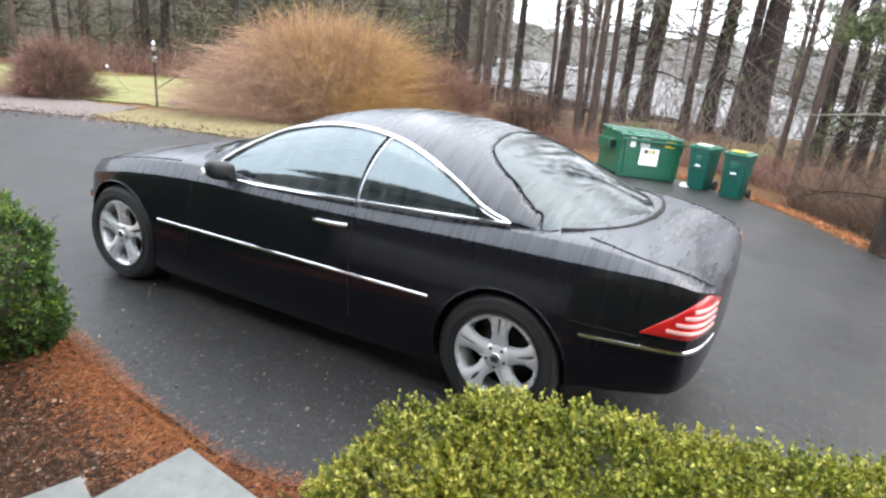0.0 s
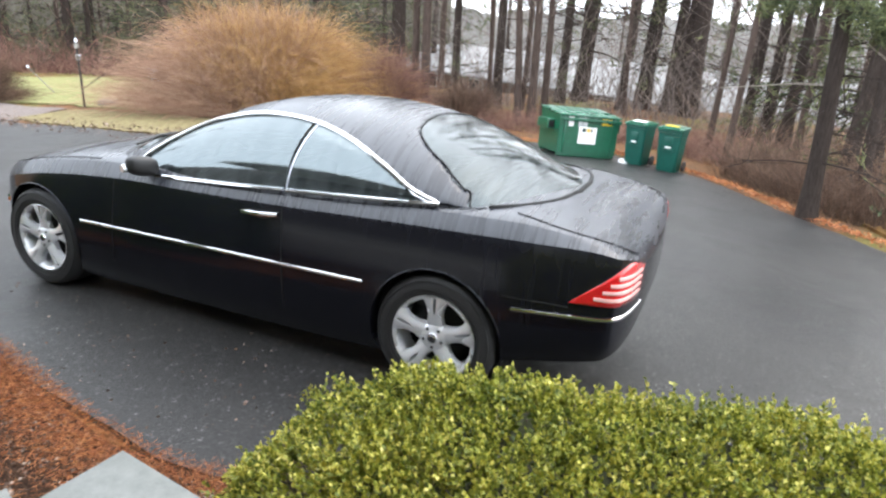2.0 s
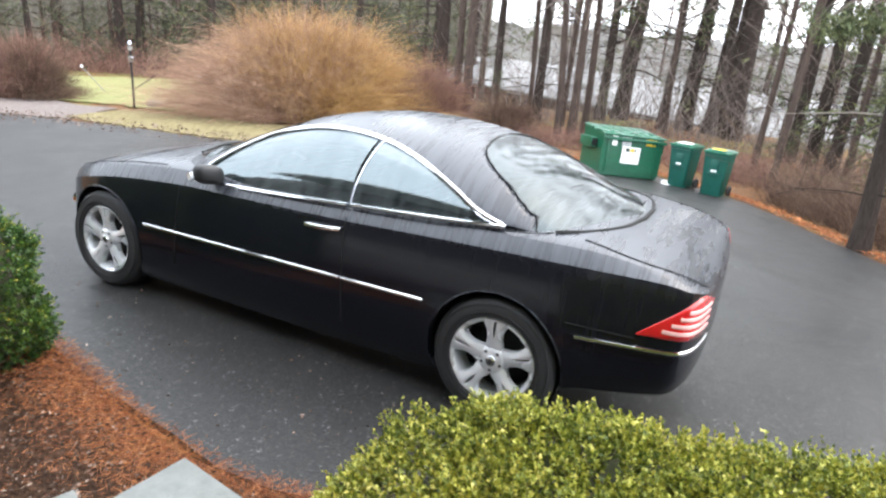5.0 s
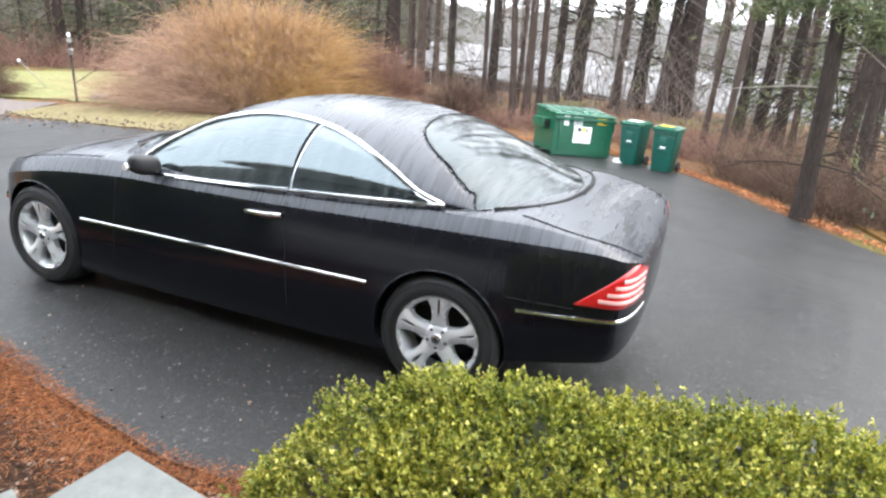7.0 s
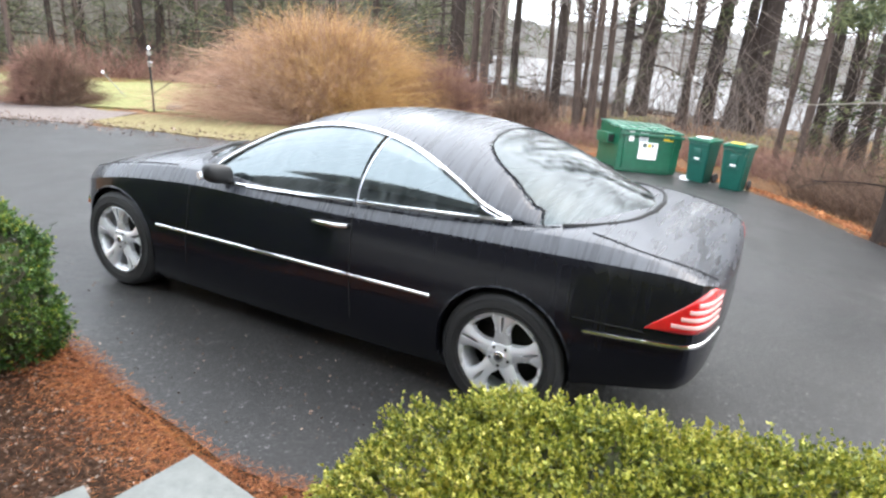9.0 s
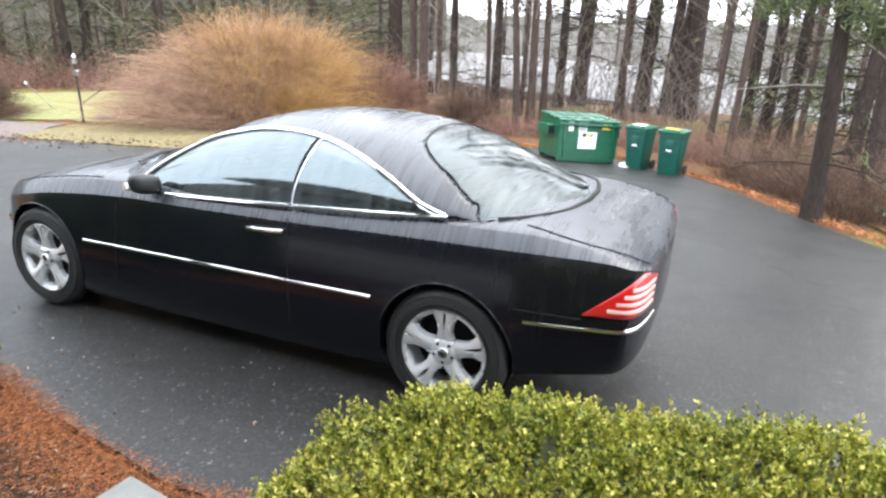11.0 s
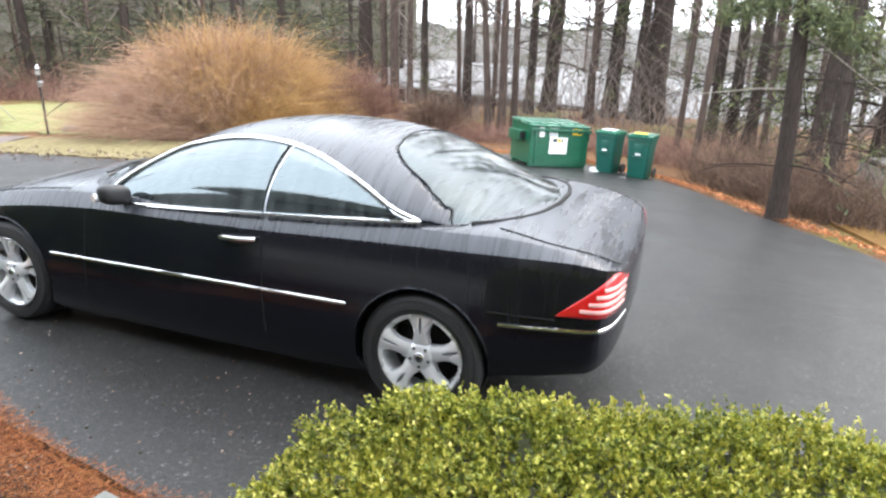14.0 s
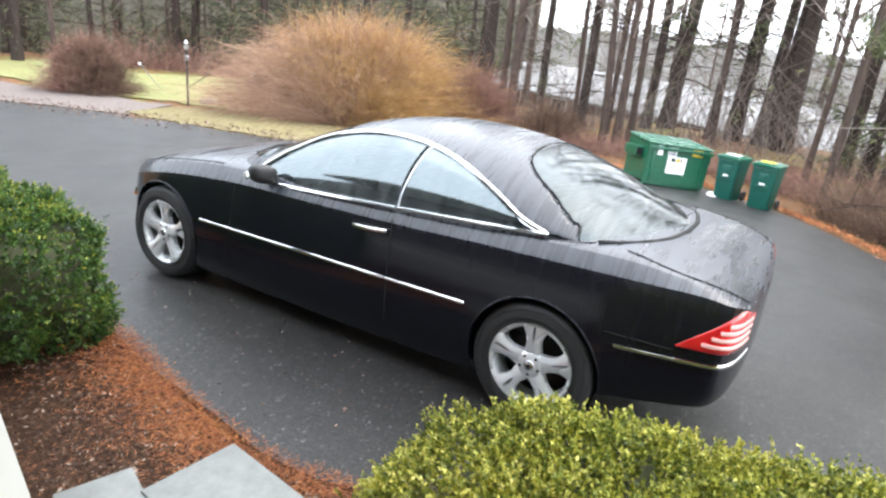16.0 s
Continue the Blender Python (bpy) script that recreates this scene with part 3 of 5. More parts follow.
def hedge(name, label, cx, cy, cz, hx, hy, hz, turn, n_sprig, mats, seed, leaf=0.021, lumps=0.09):
    """A clipped shrub: core coloured dark for the shade inside, leafy sprigs and paler tips."""
    rng = np.random.default_rng(seed)
    ob = thing(name, label, "hedge", pose(cx, cy, 0, 0, 0, turn))
    bm = bmesh.new()
    bmesh.ops.create_cube(bm, size=2)
    bmesh.ops.subdivide_edges(bm, edges=bm.edges[:], cuts=9, use_grid_fill=True)

    def skin(d, grow=1.0):
        e = 5.0
        s = (np.abs(d / [hx, hy, hz]) ** e).sum(-1) ** (-1 / e)
        p = d * s[..., None] * grow
        q = np.array([noise.noise(Vector((a[0] * 2.3 + seed, a[1] * 2.3, a[2] * 2.3))) + 0.5 * noise.noise(Vector((a[0] * 6, a[1] * 6 + seed, a[2] * 6))) for a in p])
        u = d / np.linalg.norm(d, axis=-1, keepdims=True)
        return p + u * (lumps * q)[:, None]

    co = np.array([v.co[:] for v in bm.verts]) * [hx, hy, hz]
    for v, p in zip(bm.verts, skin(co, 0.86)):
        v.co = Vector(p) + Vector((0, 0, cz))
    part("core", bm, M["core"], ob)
    # points spread over the faces of the block, most on top and on the near side
    f = rng.choice(6, n_sprig, p=[0.34, 0.0, 0.24, 0.24, 0.09, 0.09])
    d = rng.uniform(-1, 1, (n_sprig, 3))
    for i, (ax, sg) in enumerate(((2, 1), (2, -1), (1, -1), (1, 1), (0, 1), (0, -1))):
        d[f == i, ax] = sg
    d *= [hx, hy, hz]
    root = skin(d, 0.93)
    out = d / [hx, hy, hz]
    out = np.sign(out) * np.abs(out) ** 4
    out = out / np.linalg.norm(out, axis=1, keepdims=True) + rng.normal(0, 0.45, (n_sprig, 3)) + [0, 0, 0.45]
    out /= np.linalg.norm(out, axis=1, keepdims=True)
    length = rng.uniform(0.04, 0.095, n_sprig) * (1 + 0.5 * (rng.random(n_sprig) < 0.05))
    per = 16
    u = np.tile(np.linspace(0.15, 1.0, per), (n_sprig, 1)) + rng.uniform(-0.03, 0.03, (n_sprig, per))
    base = root[:, None] + out[:, None] * (u * length[:, None])[..., None]
    way = rng.normal(size=(n_sprig, per, 3)) + out[:, None] * (0.5 + 1.1 * u[..., None])
    size = rng.uniform(0.7, 1.25, (n_sprig, per)) * leaf * (1.1 - 0.35 * u)
    tip = (u > 0.9) & (rng.random(n_sprig) < 0.55)[:, None] & (out[:, 2] > 0.1)[:, None]
    base[..., 2] += cz
    base[..., 2] = np.maximum(base[..., 2], 0.03)
    for nm, pick, mat in (("foliage", ~tip, mats[0]), ("new_growth", tip, mats[1])):
        if pick.any():
            tagged(part(nm, leaves(nm, base[pick], way[pick], size[pick], 0.34, mat, rng), mat, ob), kind="stuff")
    stems = np.stack([root + [0, 0, cz] - out * 0.10, root + [0, 0, cz], root + [0, 0, cz] + out * length[:, None]], 1)[::3]
    tagged(part("twig_mass", strands("twig_mass", stems, np.full(len(stems), 0.0014), M["twig"], rng), None, ob), kind="stuff")
    return ob


# ---- car ----
YC, HALF = 0.88, 0.93
FRONT, REAR = -3.70, 0.96
Z_BOTTOM = [(FRONT, 0.30), (-3.55, 0.22), (-3.2, 0.15), (-2.4, 0.14), (-0.5, 0.16), (0.2, 0.22), (0.4, 0.30), (0.6, 0.34), (0.75, 0.375), (0.835, 0.40), (0.90, 0.45), (0.935, 0.50), (REAR, 0.58)]
Z_CREASE = [(FRONT, 0.50), (-3.55, 0.61), (-3.2, 0.71), (-2.8, 0.79), (-2.15, 0.85), (-1.6, 0.86), (-0.9, 0.878), (-0.36, 0.903), (0.2, 0.922), (0.54, 0.932), (0.73, 0.934), (0.84, 0.92), (0.915, 0.89), (REAR, 0.79)]
Z_TOP = [(FRONT, 0.53), (-3.62, 0.645), (-3.5, 0.735), (-3.2, 0.85), (-2.8, 0.94), (-2.3, 1.0), (-1.5, 1.01), (-0.5, 1.03), (0.2, 1.06), (0.42, 1.058), (0.6, 1.022), (0.73, 0.985), (0.835, 0.945), (0.90, 0.905), (0.935, 0.865), (REAR, 0.80)]


def half_width(x):
    if x < -2.9:
        return HALF * max(0.0, 1 - ((-2.9 - x) / (-2.9 - FRONT)) ** 2.2) ** (1 / 2.1)
    if x > 0.1:
        w = HALF - 0.045 * ((x - 0.1) / (REAR - 0.1)) ** 2
        return w if x < 0.72 else w * max(0.0, 1 - ((x - 0.72) / (REAR - 0.72)) ** 5.5) ** (1 / 2.3)
    return HALF


INSET = [(0.0, 0.07), (0.08, 0.04), (0.2, 0.02), (0.4, 0.004), (0.55, 0.0), (0.75, 0.006), (0.92, 0.013), (1.0, 0.020)]


def side_y(x, z):
    """The near flank of the body at x and z."""
    zb, zs = curve_at(Z_BOTTOM, x), curve_at(Z_CREASE, x)
    s = min(max((z - zb) / (zs - zb), 0), 1)
    return YC - max(half_width(x) - curve_at(INSET, s), 0.0)


def top_ring(x):
    """From the crease over the top to the middle: pairs of half width and height."""
    w, zs, zt = half_width(x), curve_at(Z_CREASE, x), curve_at(Z_TOP, x)
    w1 = max(w - 0.020, 0)
    rise = zt - zs
    return [(w1 * f, zs + rise * g) for f, g in ((0.966, 0.36), (0.94, 0.54), (0.915, 0.61), (0.85, 0.71), (0.72, 0.82), (0.5, 0.92), (0.25, 0.98), (0.0, 1.0))]


def body_mesh():
    us = np.r_[FRONT + (1 - np.cos(np.linspace(0, math.pi / 2, 14))) * (-2.9 - FRONT), np.linspace(-2.8, 0.1, 34), np.linspace(0.15, 0.7, 9), REAR - (1 - np.sin(np.linspace(0, math.pi / 2, 16))) * (REAR - 0.72)]
    us = sorted(us)
    bm, rows = bmesh.new(), []
    levels = [0, 0.05, 0.12, 0.22, 0.35, 0.5, 0.65, 0.8, 0.92, 1.0]
    for x in us:
        zb, zs = curve_at(Z_BOTTOM, x), curve_at(Z_CREASE, x)
        w = half_width(x)
        half = [(0.0, zb), (max(w - 0.35, 0) * 0.6, zb), (max(w - 0.22, 0), zb)]
        half += [(max(w - curve_at(INSET, s), 0), zb + s * (zs - zb)) for s in levels]
        half += top_ring(x)
        ring = [(YC - a, z) for a, z in half] + [(YC + a, z) for a, z in half[-2:0:-1]]
        rows.append([bm.verts.new((x, y, z)) for y, z in ring])
    n = len(rows[0])
    for r, s in zip(rows, rows[1:]):
        for k in range(n):
            bm.faces.new((r[k], s[k], s[(k + 1) % n], r[(k + 1) % n]))
    bmesh.ops.remove_doubles(bm, verts=bm.verts, dist=0.0008)
    bmesh.ops.holes_fill(bm, edges=[e for e in bm.edges if len(e.link_faces) == 1])
    return bm


def cut(mesh, cutters, name, mat, angle=30):
    """Cuts wheel arches out of a mesh and returns the result."""
    ob = new("work", mesh)
    tools = []
    for c in cutters:
        t = new("tool", finish(c, "tool", mat, smooth=False))
        m = ob.modifiers.new("cut", "BOOLEAN")
        m.operation, m.solver, m.object = "DIFFERENCE", "EXACT", t
        tools.append(t)
    bpy.context.view_layer.update()
    got = bpy.data.meshes.new_from_object(ob.evaluated_get(bpy.context.evaluated_depsgraph_get()))
    bm = bmesh.new()
    bm.from_mesh(got)
    for o in (ob, *tools):
        bpy.data.objects.remove(o)
    me = finish(bm, name, mat, angle)
    me.materials.clear()
    me.materials.append(mat)
    return me


BELT = lambda x: 0.889 + (x + 1.935) * 0.064  # noqa: E731
DLO = [(-2.13, 0.872), (-2.06, 0.935), (-1.946, 1.045), (-1.742, 1.187), (-1.477, 1.274), (-1.209, 1.307), (-0.905, 1.297), (-0.641, 1.245), (-0.376, 1.148), (-0.185, 1.055), (-0.05, 1.012)]
ROOF = [(-2.42, 0.975), (-2.2, 1.075), (-1.95, 1.19), (-1.65, 1.305), (-1.35, 1.376), (-1.05, 1.407), (-0.75, 1.404), (-0.45, 1.367), (-0.15, 1.288), (0.1, 1.20), (0.32, 1.11), (0.50, 1.04)]
CABIN = [(-2.42, 0.70), (-2.2, 0.80), (-1.9, 0.852), (-1.4, 0.868), (-0.6, 0.862), (-0.2, 0.84), (0.1, 0.79), (0.24, 0.73), (0.38, 0.58), (0.46, 0.40), (0.50, 0.15)]


def cabin_point(x, f):
    """The cabin's skin: f from 0 at the belt over 1 at the window's top edge to 2 at the middle of the roof."""
    zb = min(BELT(x), 1.05)
    if x < -2.13:
        zb = curve_at(Z_TOP, x) - 0.09
    if x > 0.0:
        zb = 1.006
    zr, hw = max(curve_at(ROOF, x), zb + 0.004), curve_at(CABIN, x)
    zt = min(max(curve_at(DLO, x) if -2.13 < x < -0.05 else zb, zb), zb + 0.86 * (zr - zb))
    h0 = min(max((zt - zb) / (zr - zb), 0), 0.93)
    if f <= 1:
        h = h0 * f
    else:
        a0 = math.asin(h0)
        h = math.sin(a0 + (math.pi / 2 - a0) * (f - 1))
    soft = min(max((x + 0.2) / 0.4, 0), 1)
    half = hw * max(0.0, 1 - h ** (1.9 - 0.75 * soft)) ** (1 / (2.4 - 0.7 * soft))
    return Vector((x, YC - half, zb + (zr - zb) * h))


def cabin_faces(pick, lift=0.0, mirror=True):
    """The cells of the cabin's skin that pick(x, f) chooses."""
    xs = sorted(set(np.round(np.r_[np.linspace(-2.42, 0.50, 99), [-2.13, -0.05, -0.915, -0.935]], 4)))
    fs = list(np.linspace(0, 1, 9)) + list(np.linspace(1, 2, 29))[1:]
    bm = bmesh.new()
    for side in (1, -1) if mirror else (1,):
        grid = {}
        for i, x in enumerate(xs):
            for j, f in enumerate(fs):
                p = cabin_point(x, f)
                p.y = YC + side * (p.y - YC)
                grid[i, j] = bm.verts.new(p)
        for i in range(len(xs) - 1):
            for j in range(len(fs) - 1):
                if pick((xs[i] + xs[i + 1]) / 2, (fs[j] + fs[j + 1]) / 2):
                    q = [grid[i, j], grid[i + 1, j], grid[i + 1, j + 1], grid[i, j + 1]]
                    bm.faces.new(q if side > 0 else q[::-1])
    bmesh.ops.delete(bm, geom=[v for v in bm.verts if not v.link_faces], context="VERTS")
    bmesh.ops.remove_doubles(bm, verts=bm.verts, dist=0.0006)
    bmesh.ops.dissolve_degenerate(bm, dist=0.0005, edges=bm.edges)
    return bm


def in_side(x, f):
    return f < 1 and -2.08 < x < -0.06


def in_screen(x, f):
    return x < -1.66 and f > 1.28 + 0.12 * (x + 1.66) / -0.7


BACK_EDGE = [(-0.41, 2.0), (-0.39, 1.78), (-0.36, 1.61), (-0.31, 1.52), (-0.25, 1.475), (-0.18, 1.44), (-0.09, 1.38), (0.03, 1.23), (0.09, 1.10), (0.18, 0.0)]


def back_edge(x):
    return curve_at(BACK_EDGE, x)


def in_back(x, f):
    return x > 0.18 or (x > -0.41 and f > back_edge(x))


def rail(points, r, sides=8, squash=None):
    return tube(points, r, sides, squash=squash)


def wheel_parts(parent, x, y, flip):
    """A tyre and a five-spoke rim with split spokes, facing -y (flip: +y)."""
    w = thing("wheel", "", "", Matrix.Translation((x, y, 0.335)) @ (Matrix.Rotation(math.pi, 4, "Z") if flip else Matrix.Identity(4)))
    w.parent = parent
    tyre = [(0.222, 0.005), (0.228, -0.012), (0.25, -0.020), (0.29, -0.024), (0.315, -0.014), (0.331, 0.006), (0.335, 0.03), (0.336, 0.1), (0.335, 0.18), (0.325, 0.205), (0.28, 0.215), (0.225, 0.205), (0.215, 0.1), (0.222, 0.005)]
    t = part("tyre", lathe(tyre, 64), M["tyre"], w)
    for r in (0.238, 0.262, 0.304):
        part("sidewall_ring", lathe([(r - 0.0025, -0.018), (r - 0.001, -0.0255), (r + 0.001, -0.0255), (r + 0.0025, -0.018)], 64), M["tyre"], t)
    bm = lathe([(0.199, 0.05), (0.203, 0.008), (0.209, -0.008), (0.224, -0.017), (0.2305, -0.014), (0.231, -0.004), (0.222, 0.002), (0.216, 0.05), (0.21, 0.19), (0.204, 0.19), (0.199, 0.05)], 64)
    part("rim", bm, M["alloy"], w)
    part("brake_disc", lathe([(0.0, 0.10), (0.15, 0.10), (0.15, 0.115), (0.0, 0.115)], 36), M["under"], w)
    part("barrel", lathe([(0.205, 0.03), (0.20, 0.17), (0.0, 0.17)], 40), M["under"], w)
    spokes = bmesh.new()
    for k in range(5):
        base = Matrix.Rotation(radians(-90 + 72 * k), 4, "Y")
        for off in (-1, 1):
            o = []
            for (r, a, b) in ((0.045, 0.0, 0.047), (0.075, 0.0, 0.045), (0.10, 0.0, 0.039), (0.128, 0.0015, 0.037), (0.138, 0.006, 0.038), (0.16, 0.008, 0.044), (0.182, 0.0085, 0.055), (0.198, 0.008, 0.068), (0.218, 0.007, 0.088)):
                o.append((r, a, b))
            lo = [(r, off * a, -0.004 - 0.016 * math.sin(min(1, (r - 0.04) / 0.18) * math.pi * 0.55) + 0.012) for r, a, b in o]
            hi = [(r, off * b, -0.004 - 0.016 * math.sin(min(1, (r - 0.04) / 0.18) * math.pi * 0.55) + 0.016) for r, a, b in o]
            front = [(Vector((r, d - 0.010, a)), Vector((q, e - 0.004, b))) for (r, a, d), (q, b, e) in zip(lo, hi)]
            vs = []
            for p, q in front:
                mid = (p + q) / 2 + Vector((0, -0.006, 0))
                vs.append([spokes.verts.new(base @ c) for c in (p, mid, q, q + Vector((0, 0.035, 0)), p + Vector((0, 0.035, 0)))])
            for a, b in zip(vs, vs[1:]):
                for i in range(5):
                    j = (i + 1) % 5
                    spokes.faces.new((a[i], b[i], b[j], a[j]))
    part("spokes", spokes, M["alloy"], w, angle=50)
    part("hub", lathe([(0.0, -0.014), (0.045, -0.014), (0.066, -0.008), (0.076, 0.004), (0.076, 0.03), (0.0, 0.03)], 40), M["alloy"], w)
    part("hub_cap", lathe([(0.0, -0.026), (0.018, -0.025), (0.026, -0.021), (0.030, -0.012), (0.030, 0.0)], 28), M["chrome"], w, "chrome hub cap")
    part("hub_emblem", lathe([(0.0, -0.0275), (0.010, -0.0272), (0.014, -0.0255)], 20), M["trim"], w)
    for k in range(5):
        a = radians(90 + 36 + 72 * k)
        b = lathe([(0.0, -0.010), (0.008, -0.010), (0.010, -0.006), (0.010, 0.0)], 10)
        bmesh.ops.translate(b, verts=b.verts, vec=(0.052 * math.cos(a), -0.004, 0.052 * math.sin(a)))
        part("lug_bolt", b, M["trim"], w)
    return w


def build_car():
    car = thing("car", "parked black two-door coupe, wet with rain, chrome trim", "car", pose(0, 0, 0, -2.6, 0, 0))
    arches = []
    for hx in (-2.885, 0.0):
        for y0, y1 in ((-0.3, 0.26), (1.50, 2.1)):
            c = lathe([(0.0, y0), (0.36, y0), (0.36, y1), (0.0, y1)], 56)
            bmesh.ops.translate(c, verts=c.verts, vec=(hx, 0, 0.345))
            arches.append(c)
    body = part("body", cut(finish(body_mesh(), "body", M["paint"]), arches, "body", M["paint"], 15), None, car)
    for hx in (-2.885, 0.0):
        for y0, sgn in ((0.012, 1), (1.748, -1)):
            lip = [(hx + 0.363 * math.cos(a), y0 - sgn * 0.02, 0.345 + 0.363 * math.sin(a)) for a in np.linspace(-0.25, math.pi + 0.25, 40)]
            lip = [(x, side_y(x, z) - 0.001 if sgn > 0 else 2 * YC - side_y(x, z) + 0.001, z) for x, y, z in lip]
            part("arch_lip", tube(lip, 0.004, 6), M["paint"], body)
            liner = lathe([(0.353, 0.03), (0.35, 0.255), (0.0, 0.255)], 40)
            bmesh.ops.translate(liner, verts=liner.verts, vec=(hx, 0, 0.345))
            if sgn < 0:
                for v in liner.verts:
                    v.co.y = 2 * YC - v.co.y
            part("wheel_housing", liner, M["under"], body)
    wheel_parts(car, -2.885, -0.012, False)
    wheel_parts(car, 0.0, -0.012, False)
    wheel_parts(car, -2.885, 2 * YC + 0.012, True)
    wheel_parts(car, 0.0, 2 * YC + 0.012, True)
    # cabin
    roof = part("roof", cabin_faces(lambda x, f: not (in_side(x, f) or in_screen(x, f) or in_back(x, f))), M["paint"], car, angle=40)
    sol = roof.modifiers.new("thick", "SOLIDIFY")
    sol.thickness, sol.offset = 0.012, -1
    for side, nm in ((1, "near"), (-1, "far")):
        for name, x0, x1 in (("door_window", -2.09, -0.935), ("quarter_window", -0.915, -0.055)):
            bm = cabin_faces(lambda x, f: f < 1 and x0 < x < x1, mirror=False)
            if side < 0:
                for v in bm.verts:
                    v.co.y = 2 * YC - v.co.y
            part(name, bm, M["side_glass"], car, "tinted side glass with rain runs")
    part("windscreen", cabin_faces(in_screen), M["screen_glass"], car, "rain-wet windscreen")
    back = part("rear_window", cabin_faces(in_back), M["screen_glass"], car, "rain-wet rear window")
    edge = [cabin_point(x, back_edge(x)) for x in np.linspace(-0.409, 0.18, 50)]
    low = [Vector((p.x, p.y, max(p.z, 1.024 + 0.06 * (x - 0.2)))) for x, p in ((x, cabin_point(x, 0.0)) for x in np.linspace(0.19, 0.5, 24))] + [Vector((0.505, YC, 1.05))]
    for side in (1, -1):
        path = [Vector((p.x, YC + side * (p.y - YC), p.z + 0.002)) for p in edge]
        part("window_seal", tube(path, 0.005, 6), M["gap"], back)
        part("window_seal", tube([Vector((p.x, YC + side * (p.y - YC), p.z)) for p in low], 0.014, 6), M["gap"], back)
        # cross line from the side window's corner to the boot
        line = [(x, y + 0.002, z) for x, y, z in ((-0.03, 0.012, 1.004), (0.08, 0.045, 1.008), (0.18, 0.112, 1.018))]
        part("panel_gap", tube([(x, YC + side * (y - YC), z + 0.004) for x, y, z in line], 0.003, 5), M["gap"], back)
    # chrome lines
    for side in (1, -1):
        f = (lambda p: p) if side > 0 else (lambda p: Vector((p[0], 2 * YC - p[1], p[2])))
        arc = [cabin_point(x, 1.0) + Vector((0, -0.006, 0.002)) for x in np.r_[np.linspace(-2.12, -1.8, 12), np.linspace(-1.75, -0.06, 40)]]
        part("window_arch_trim", tube([f(p) for p in arc], 0.0155, 8), M["chrome"], car, "bright chrome window arch")
        for a, b in ((-2.02, -0.935), (-0.915, -0.04)):
            part("waist_trim", tube([f(cabin_point(x, 0) + Vector((0, -0.018, 0.006))) for x in np.linspace(a, b, 24)], 0.0125, 8), M["chrome"], car, "chrome waist strip")
        pillar = [f(cabin_point(-0.925 + 0.03 * q, q) + Vector((0, -0.003, 0))) for q in np.linspace(0, 1, 10)]
        part("pillar_seal", tube(pillar, 0.0045, 6), M["pale_metal"], car, "thin grey pillar seal")
        for a, b in ((-2.47, -2.30), (-2.292, -0.93), (-0.922, -0.405)):
            part("side_strip", tube([f((x, side_y(x, z) - 0.004, z)) for x in np.linspace(a, b, 20) for z in [0.533 + (x + 2.46) * 0.0150]], 0.0098, 8, squash=(0.6, 1)), M["chrome"], car, "thin chrome side strip")
        xs = 0.40 + 0.542 * (1 - (1 - np.linspace(0, 1, 26)) ** 1.6)
        part("bumper_strip", tube([f((x, side_y(x, z) - 0.004, z)) for x in xs for z in [0.598 + 0.075 * (x - 0.4)]], 0.0095, 8, squash=(0.7, 1)), M["chrome"], car, "thin chrome bumper strip")
        part("front_bumper_strip", tube([f((x, side_y(x, 0.53) - 0.004, 0.53)) for x in np.linspace(-3.64, -3.36, 14)], 0.011, 8), M["chrome"], car)
        part("side_marker", tube([f((x, side_y(x, 0.495) - 0.002, 0.495)) for x in np.linspace(-3.56, -3.40, 8)], 0.018, 8), M["amber"], car, "amber side marker")
        # door, bonnet and boot gaps
        gap = lambda pts, r=0.0035: part("panel_gap", tube([f(p) for p in pts], r, 5), M["gap"], car)  # noqa: E731
        gap([(-0.925 + 0.02 * (0.95 - z), side_y(-0.92, z) - 0.0005, z) for z in np.linspace(0.90, 0.30, 18)])
        gap([(-2.16 - 0.10 * (0.86 - z), side_y(-2.18, z) - 0.0005, z) for z in np.linspace(0.845, 0.32, 18)])
        gap([(x, side_y(x, 0.66) - 0.0005, 0.655 + 0.03 * (x - 0.36)) for x in np.linspace(0.345, 0.66, 10)])
        boot = []
        for x in np.linspace(0.34, 0.905, 24):
            r = top_ring(x)
            k = curve_at([(0.34, 3.0), (0.5, 2.4), (0.64, 2.25), (0.75, 2.6), (0.84, 3.0), (0.91, 2.7)], x)
            i = int(k)
            a, z = r[i][0] + (r[i + 1][0] - r[i][0]) * (k - i), r[i][1] + (r[i + 1][1] - r[i][1]) * (k - i)
            boot.append((x, YC - a, z + 0.001))
        gap(boot, 0.0045)
        bonnet = []
        for x in np.linspace(-3.35, -2.35, 16):
            r = top_ring(x)[2]
            bonnet.append((x, YC - r[0], r[1] + 0.0005))
        gap(bonnet, 0.004)
        # tail lamp
        bm, cols = bmesh.new(), []
        lamp = lambda x, u: min(0.688 + 0.05 * (x - 0.66) + u * min((x - 0.655) / 0.265, 1.0) * 0.212, curve_at(Z_CREASE, x) - 0.006)  # noqa: E731
        ts = 1 - (1 - np.linspace(0, 1, 16)) ** 1.7
        for x in 0.66 + ts * (0.936 - 0.66):
            cols.append([bm.verts.new(f((x + 0.004, side_y(x, lamp(x, u)) - 0.007, lamp(x, u)))) for u in np.linspace(0, 1, 8)])
        for a, b in zip(cols, cols[1:]):
            for i in range(7):
                bm.faces.new((a[i], b[i], b[i + 1], a[i + 1]))
        tail = part("tail_lamp", bm, M["red_lens"], car, "red wedge-shaped tail lamp")
        tsol = tail.modifiers.new("thick", "SOLIDIFY")
